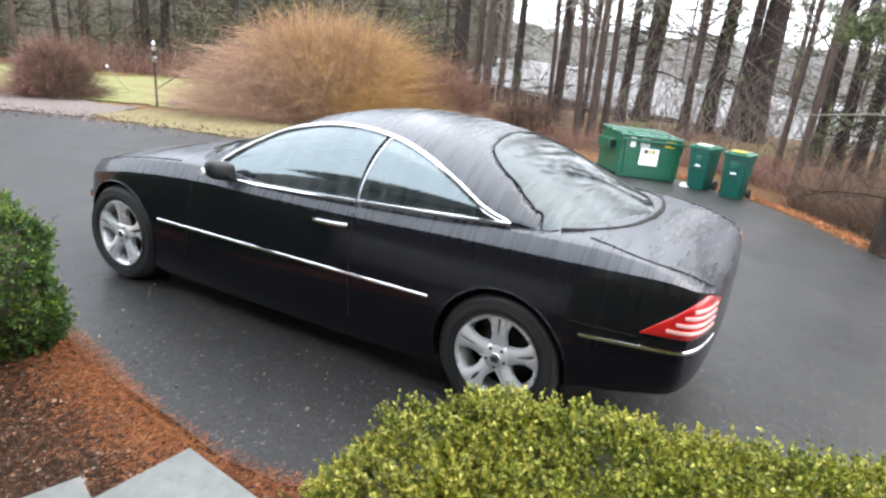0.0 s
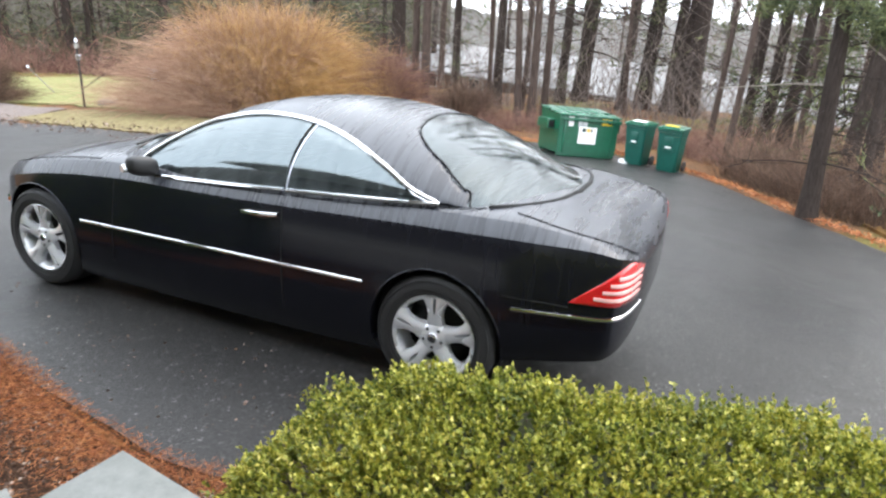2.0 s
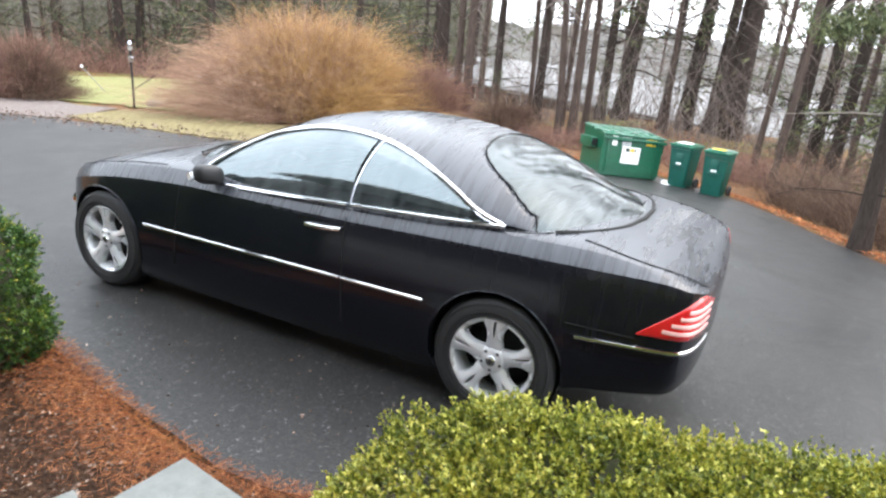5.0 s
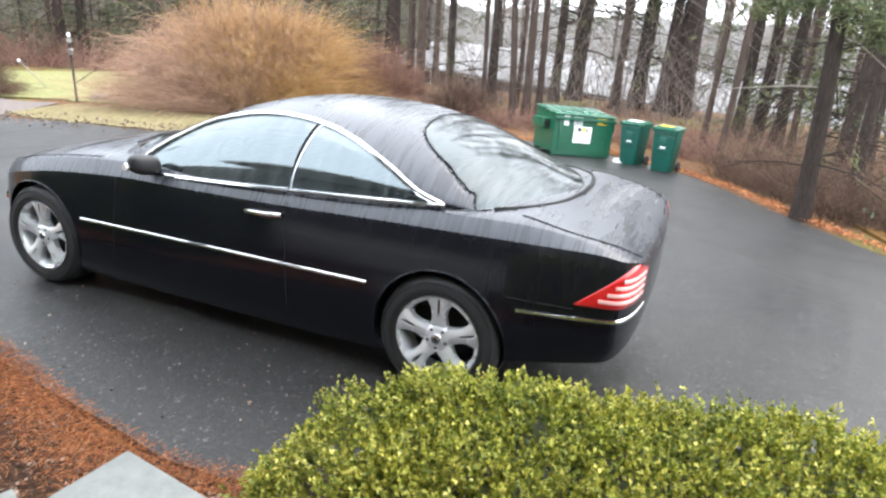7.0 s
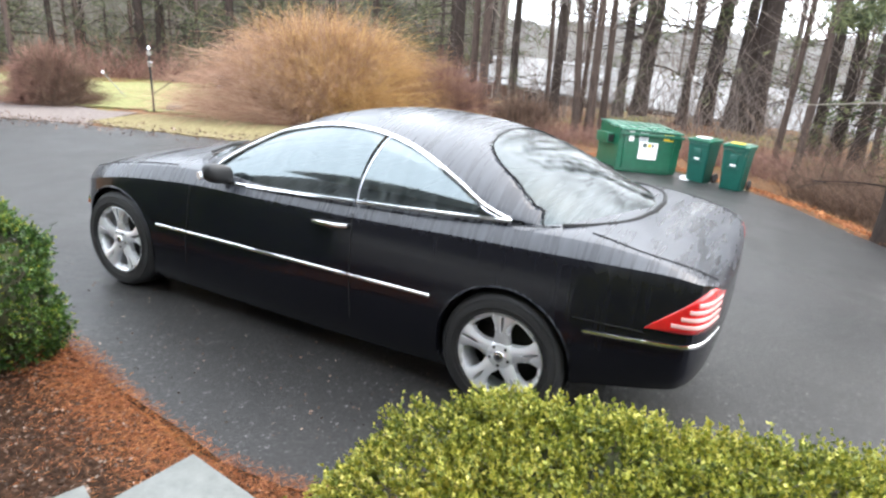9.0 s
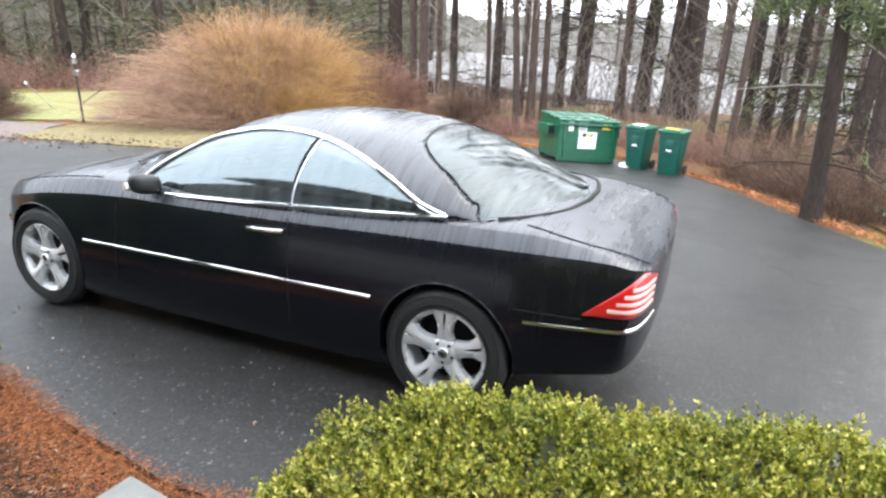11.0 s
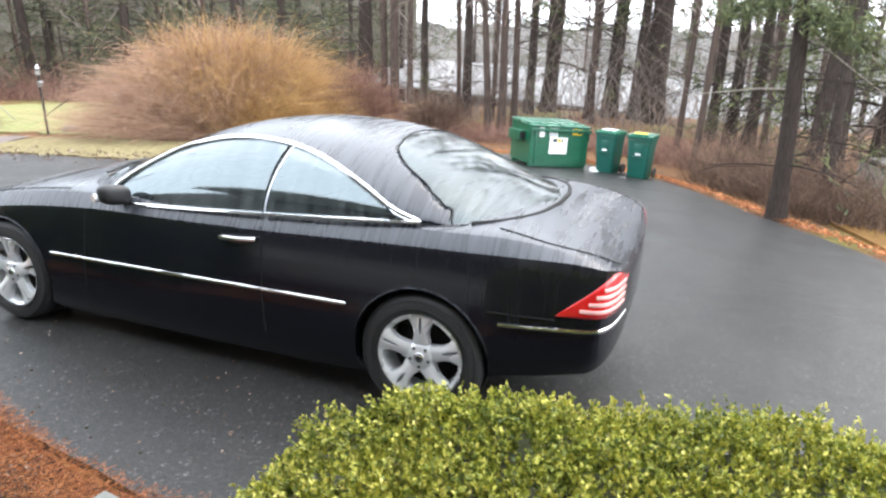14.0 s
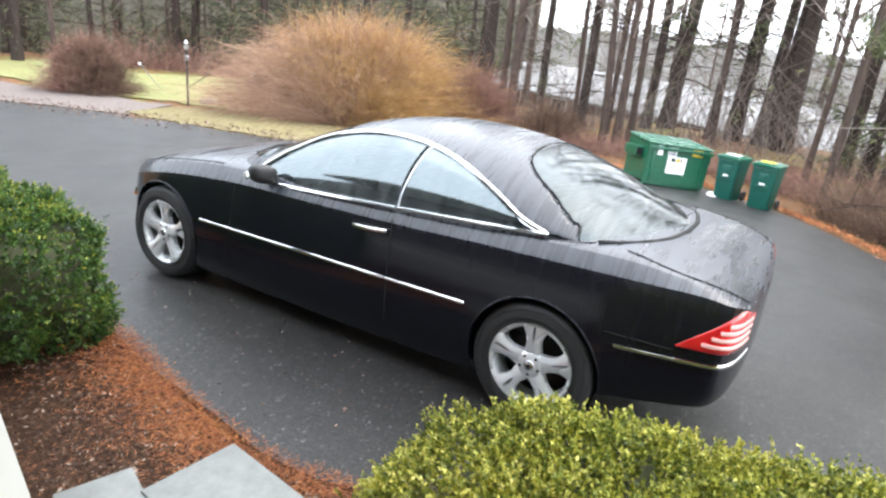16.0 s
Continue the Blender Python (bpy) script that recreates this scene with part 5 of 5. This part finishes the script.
# ---- trees ----
def tree_meshes(seed, h, r0, kind, green_mat="pine"):
    """Trunk, limbs and needles of one tree, its foot at the origin."""
    r = np.random.default_rng(seed)
    k = 12
    lean = r.normal(0, 0.012, 2)
    zs = np.linspace(-0.3, h, k)
    pts = [(lean[0] * z + 0.05 * math.sin(z * 0.5 + seed), lean[1] * z + 0.05 * math.cos(z * 0.4 + seed), z) for z in zs]
    rad = [r0 * (1.35 if i == 0 else 1.0) * (1 - 0.72 * i / (k - 1)) for i in range(k)]
    bark = M["bark"] if kind != "bare" else M["bark_red"]
    trunk = finish(tube(pts, rad, 12), "trunk", bark, 60)
    paths, needles_b, needles_w = [], [], []
    n_limb = {"pine": 46, "low_pine": 60, "bare": 40}[kind]
    z_low = {"pine": 0.10, "low_pine": 0.06, "bare": 0.22}[kind]
    for i in range(n_limb):
        z = h * r.uniform(z_low, 0.98)
        a = r.uniform(0, 2 * math.pi)
        top = 1 - z / h
        length = {"pine": 0.7 + 2.6 * top, "low_pine": 0.8 + 3.4 * top, "bare": 0.6 + 3.0 * top}[kind] * r.uniform(0.5, 1.1)
        up = {"pine": r.uniform(-0.25, 0.35), "low_pine": r.uniform(-0.3, 0.2), "bare": r.uniform(0.3, 1.1)}[kind]
        d = np.array([math.cos(a), math.sin(a), up])
        c = np.array([lean[0] * z, lean[1] * z, z])
        u = np.linspace(0, 1, 4)[:, None]
        p = c + d * length * u + np.array([0, 0, -0.12 if kind != "bare" else 0.15]) * length * u**2 + r.normal(0, 0.05, (4, 3)) * u
        paths.append((p, 0.012 + 0.012 * length * (0.5 + r0)))
        for b in range(5):
            s = r.uniform(0.3, 1)
            q = p[0] + (p[-1] - p[0]) * s
            e = d + r.normal(0, 0.7, 3)
            sub = q + e * length * 0.28 * np.linspace(0, 1, 4)[:, None]
            paths.append((sub, 0.006 + 0.004 * length))
            green = (kind == "low_pine" and z > h * 0.08) or (kind == "pine" and ((z > h * 0.45 and i % 2) or i % 5 == 0))
            if green and b < 4:
                m = 24 if green_mat == "pine" else 14
                along = sub[0] + (sub[-1] - sub[0]) * r.random((m, 1)) + r.normal(0, 0.12, (m, 3))
                needles_b.append(along)
                needles_w.append(e * 0.5 + r.normal(0, 0.6, (m, 3)))
    limbs = strands("limbs", np.array([p for p, _ in paths]), np.array([w for _, w in paths]), bark if kind != "bare" else M["twig"], r)
    crown = None
    if needles_b:
        nb, nw = np.concatenate(needles_b), np.concatenate(needles_w)
        crown = leaves("crown", nb, nw, r.uniform(0.16, 0.38, len(nb)), 0.08 if green_mat == "pine" else 0.10, M[green_mat], r, 0.05)
    return trunk, limbs, crown


def plant(meshes, x, y, label, group, turn=0.0, s=1.0, tilt=(0, 0)):
    ob = thing("tree", label, "tree", pose(x, y, land_z(x, y) - 0.05, tilt[0], tilt[1], turn) @ Matrix.Scale(s, 4), group)
    for me, nm in zip(meshes, ("trunk", "bare_crown", "needle_crown")):
        if me:
            tagged(part(nm, me, None, ob), kind="" if nm == "trunk" else "stuff")
    return ob


PINES = [tree_meshes(30 + i, 17 + i, 0.27 + 0.02 * i, "pine") for i in range(4)]
LOW = [tree_meshes(50 + i, 13 + 1.5 * i, 0.22, "low_pine", "pine_dark") for i in range(4)]
BOUGHS = [tree_meshes(60 + i, 13 + 1.5 * i, 0.2, "low_pine") for i in range(2)]
BARE = [tree_meshes(70 + i, 14 + i, 0.15, "bare") for i in range(4)]
SLIM = [tree_meshes(90 + i, 12 + i, 0.075, "bare") for i in range(2)]
pine_label, bare_label = "tall dark-barked pine with sparse high needles", "tall bare deciduous tree with thin grey branches"
for i, (x, y, s) in enumerate(((-1.8, 23.7, 1.1), (-0.9, 23.9, 0.8), (-0.45, 23.2, 0.75), (0.0, 22.4, 0.95), (-4.44, 24.4, 1.15), (-4.9, 22.9, 0.7), (-6.47, 19.8, 0.6), (-2.5, 22.6, 0.5), (1.76, 18.1, 0.62), (2.25, 17.2, 0.6), (2.7, 16.4, 0.55), (3.66, 12.6, 0.5), (4.15, 12.9, 0.55), (-9.7, 18.2, 0.75), (-8.36, 20.2, 0.55))):
    plant(PINES[i % 4], x, y, pine_label, "woods", 77 * i, s, (rng.normal(0, 0.8), rng.normal(0, 0.8)))
for i, (x, y, s) in enumerate(((-4.22, 15.0, 0.75), (-3.92, 15.25, 0.85), (-3.80, 16.2, 0.75), (-7.41, 14.8, 0.8), (-6.88, 14.6, 0.95), (-10.8, 24.6, 1.0))):
    plant(BARE[i % 4], x, y, "tall reddish-barked bare tree in a clump", "woods", 61 * i, s, (0, 3 * (i % 3 - 1) if i < 3 else 0))
plant(PINES[2], 2.45, 7.1, "dark leaning pine at the edge of the driveway", "woods", 40, 0.40, (0.5, -5.5))
plant(PINES[1], 3.3, 8.6, "dark slanting pine beside the rough grass", "woods", 120, 0.36, (3, 8))
edge_pine = next(o for o in scene.objects if o.get("label", "").startswith("dark leaning pine"))
inv = edge_pine.matrix_basis.inverted()
for path in (((2.16, 7.12, 2.2), (2.59, 7.34, 1.86), (2.97, 7.28, 1.58), (3.42, 7.19, 1.26), (4.04, 7.03, 0.6)), ((2.19, 7.10, 1.95), (3.0, 7.5, 1.9), (3.6, 7.6, 1.45), (4.3, 7.5, 1.0)), ((2.25, 7.08, 1.28), (1.95, 7.10, 1.27), (1.63, 7.12, 1.22), (1.03, 7.13, 1.13))):
    part("bare_branch", tube([inv @ Vector(p) for p in path], [float(q) for q in np.linspace(0.039, 0.014, len(path))], 6), M["bark_pale"], edge_pine, "pale bare branch")
bough_rng = np.random.default_rng(44)
for path in (((2.14, 7.1, 2.55), (1.75, 6.9, 2.3), (1.3, 6.8, 2.25)), ((2.16, 7.1, 2.3), (2.8, 6.9, 1.95), (3.4, 6.8, 1.6), (4.2, 6.7, 1.2)), ((2.12, 7.1, 2.6), (2.4, 6.7, 2.2), (2.8, 6.5, 2.0))):
    local = np.array([(inv @ Vector(p))[:] for p in path])
    twig = part("bough", tube([Vector(p) for p in local], [float(q) for q in np.linspace(0.05, 0.015, len(path))], 6), M["bark"], edge_pine, "drooping green pine bough")
    span = np.linspace(0, 1, len(path))
    at = bough_rng.uniform(0.15, 1.0, (420, 1))
    spot = np.stack([np.interp(at[:, 0], span, local[:, k]) for k in range(3)], 1)
    tuft = spot + bough_rng.normal(0, 1, (420, 3)) * [0.34, 0.34, 0.22]
    droop = bough_rng.normal(0, 0.6, (420, 3)) + [0.2, 0, -0.35]
    tagged(part("needle_tuft", leaves("needle_tuft", np.repeat(tuft, 4, 0), np.repeat(droop, 4, 0) + bough_rng.normal(0, 0.35, (1680, 3)), bough_rng.uniform(0.22, 0.42, 1680), 0.05, M["pine"], bough_rng, 0.05), None, twig), kind="stuff")
plant(SLIM[0], 1.3, 12.7, "slim pale-barked bare sapling", "woods", 10, 1.05, (0, 1))
for i, (x, y) in enumerate(((-18.9, 8.3), (-2.1, 20.6), (0.9, 15.4), (-6.0, 17.5), (2.9, 14.2), (-5.2, 18.9), (5.4, 14.0), (1.5, 20.2))):
    plant(SLIM[i % 2], x, y, "slim bare sapling among the pines", "woods", 50 * i, 1.1, (rng.normal(0, 1.5), rng.normal(0, 1.5)))
# deeper woods, thinning towards the neighbour's house
count = 0
for ring in range(400):
    az = radians(rng.uniform(-82, 42))
    d = rng.uniform(24, 62)
    x, y = 1.0 + d * math.sin(az), -2.7 + d * math.cos(az)
    leftness = math.degrees(az)
    if 20 < y < 36 and -15 < x < 4 and rng.random() < 0.8:
        continue
    if leftness < -30 and math.hypot(x + 20, y - 13) < 7:
        continue
    dense = leftness < -24
    if not dense and rng.random() < 0.62:
        continue
    pick = rng.random()
    if dense:
        plant((LOW if pick < 0.75 else BARE)[ring % 4], x, y, "dense dark evergreen at the far side of the lawn" if pick < 0.75 else bare_label, "far woods", rng.uniform(0, 360), rng.uniform(0.7, 1.1))
    else:
        plant((PINES if pick < 0.35 else BARE)[ring % 4], x, y, pine_label if pick < 0.35 else bare_label, "far woods", rng.uniform(0, 360), rng.uniform(0.6, 1.0))
    count += 1
    if count > 140:
        break
plant(BOUGHS[1], 5.6, 15.6, "green pine with low drooping boughs", "woods", 20, 1.05)
plant(BOUGHS[0], 8.2, 14.4, "green pine with long hanging boughs", "woods", 90, 1.0)
plant(BOUGHS[1], 10.6, 12.2, "green pine at the edge of the rough grass", "woods", 150, 1.0)

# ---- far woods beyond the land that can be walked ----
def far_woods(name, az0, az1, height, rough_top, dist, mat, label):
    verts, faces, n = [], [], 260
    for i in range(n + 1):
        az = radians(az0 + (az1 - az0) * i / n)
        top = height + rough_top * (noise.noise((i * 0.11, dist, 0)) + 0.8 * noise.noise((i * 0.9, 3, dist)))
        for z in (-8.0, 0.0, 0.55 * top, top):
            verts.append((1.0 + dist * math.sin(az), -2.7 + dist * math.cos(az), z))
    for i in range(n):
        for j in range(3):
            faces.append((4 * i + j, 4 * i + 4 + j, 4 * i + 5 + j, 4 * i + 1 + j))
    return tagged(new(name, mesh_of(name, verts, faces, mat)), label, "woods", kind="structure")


far_woods("backdrop_west", -105, -23, 14.0, 1.5, 70, mottled("misty_dark_woods", (0.07, 0.068, 0.055), (0.13, 0.122, 0.10), (0.20, 0.185, 0.165), 2.2, 0.95, 0.0, 0.01, (1, 1, 0.12)), "misty olive-brown distant woods")
# The haze before these woods is put into their pale grey colour.
far_woods("backdrop_north", -28, 65, 2.6, 0.9, 76, mottled("mist_toned_pale_woods", (0.26, 0.255, 0.25), (0.34, 0.335, 0.325), (0.43, 0.42, 0.41), 2.2, 0.95, 0.0, 0.01, (1, 1, 0.12)), "distant woods, toned pale grey to stand in for mist")

# ---- neighbour's house among the trees ----
nb = thing("neighbour_house", "low brown neighbouring house with a long pale grey roof", "house", pose(-6.2, 31.0, -3.35, 0, 0, -24))
bm = box(-14, 14, 0, 8, 0, 1.95)
part("wall", bm, M["brick"], nb)
bm = prism([(-0.6, 1.9), (4, 3.3), (8.6, 1.9), (8.6, 1.78), (4, 3.16), (-0.6, 1.78)], -14.5, 14.5)
bmesh.ops.transform(bm, matrix=Matrix(((0, 1, 0, 0), (1, 0, 0, 0), (0, 0, 1, 0), (0, 0, 0, 1))), verts=bm.verts)
part("roof", bm, M["roof"], nb, "pale grey shingle roof")
for x in (-11, -7, -3, 2, 6.5, 10.5):
    w = part("window", box(x - 0.6, x + 0.6, -0.05, 0.05, 0.8, 1.7), M["white"], nb, "white-framed window")
    part("pane", box(x - 0.52, x + 0.52, -0.07, 0.0, 0.87, 1.63), M["dark_glass"], w)
for x in (-5, 0, 4.3, 8.6):
    part("porch_pillar", box(x - 0.06, x + 0.06, -0.5, -0.38, 0, 1.8), M["white"], nb)

# ---- small things on the lawn ----
lamp = thing("bird_feeder_pole", "thin dark iron feeder pole with small hanging feeders", "feeder pole", pose(-14.6, 9.5, ground_z(-14.6, 9.5)))
part("pole", tube([(0, 0, 0), (0.0, 0, 0.9), (-0.02, 0, 1.65)], [0.035, 0.03, 0.025], 8), M["iron"], lamp)
part("crossbar", tube([(-0.14, 0.05, 1.32), (0.16, -0.05, 1.34)], 0.018, 6), M["pale_metal"], lamp)
for x, z in ((-0.12, 1.22), (0.13, 1.25), (0.0, 1.52)):
    part("feeder", lathe([(0.0, z + 0.12), (0.06, z + 0.1), (0.06, z), (0.0, z - 0.02)], 12, axis="Z"), M["stone"], lamp)
part("finial", lathe([(0.0, 1.78), (0.03, 1.74), (0.05, 1.68), (0.0, 1.64)], 12, axis="Z"), M["pale_metal"], lamp)
part("brace", tube([(0.02, 0.05, 0.5), (0.45, 0.5, 0.95)], 0.014, 6), M["iron"], lamp)
bm = box(-0.24, 0.24, -0.18, 0.18, 0, 0.16, 0.05)
st = new("stone_block", finish(bm, "stone_block", M["stone"]))
st.matrix_basis = pose(-14.4, 10.1, ground_z(-14.4, 10.1), 0, 0, 25)
tagged(st, "grey field stone beside the feeder pole", "stone")
stick = thing("leaning_stake", "thin pale stake leaning in the lawn", "stake", pose(-18.2, 11.3, land_z(-18.2, 11.3) + 0.03))
part("rod", tube([(0, 0, 0), (-0.75, -0.2, 0.72)], 0.014, 6), M["stone"], stick)
part("ferrule", tube([(-0.75, -0.2, 0.72), (-0.80, -0.21, 0.77)], 0.04, 6), M["pale_metal"], stick)
orn = thing("garden_ornament", "pale blue-grey metal garden ornament on the lawn", "ornament", pose(-14.9, 12.2, land_z(-14.9, 12.2) + 0.03))
part("stand", tube([(0, 0, 0), (0, 0, 0.9)], 0.03, 8), M["pale_metal"], orn)
for k in range(6):
    a = k * 1.05
    part("blade", tube([(0, 0, 0.7), (0.16 * math.cos(a), 0.05, 0.7 + 0.2 * math.sin(a)), (0.34 * math.cos(a + 0.3), 0.08, 0.7 + 0.36 * math.sin(a + 0.3))], [0.03, 0.09, 0.03], 6, squash=(1, 0.4)), M["pale_metal"], orn)
# ---- weathered shed in the woods ----
shed = thing("old_shed", "low weathered grey board shed with a sagging roof edge", "shed", pose(4.25, 11.35, ground_z(4.7, 10.8) - 0.06, 0, 0, -52))
for k in range(14):
    part("board", box(0.125 * k, 0.125 * k + 0.115, 0, 0.03, 0, 0.70 - 0.024 * k, 0.004), M["fence"], shed)
part("roof_edge", tube([(-0.15, -0.05, 0.76), (0.5, -0.05, 0.66), (1.1, -0.05, 0.54), (1.9, -0.05, 0.36)], 0.045, 6), M["bark"], shed, "dark sagging roof edge")
part("side_wall", box(-0.03, -0.004, 0, 0.9, 0, 0.70, 0.004), M["fence"], shed)
part("opening", box(1.28, 1.55, -0.006, 0.02, 0.06, 0.32, 0.003), M["stone"], shed, "pale rounded board")
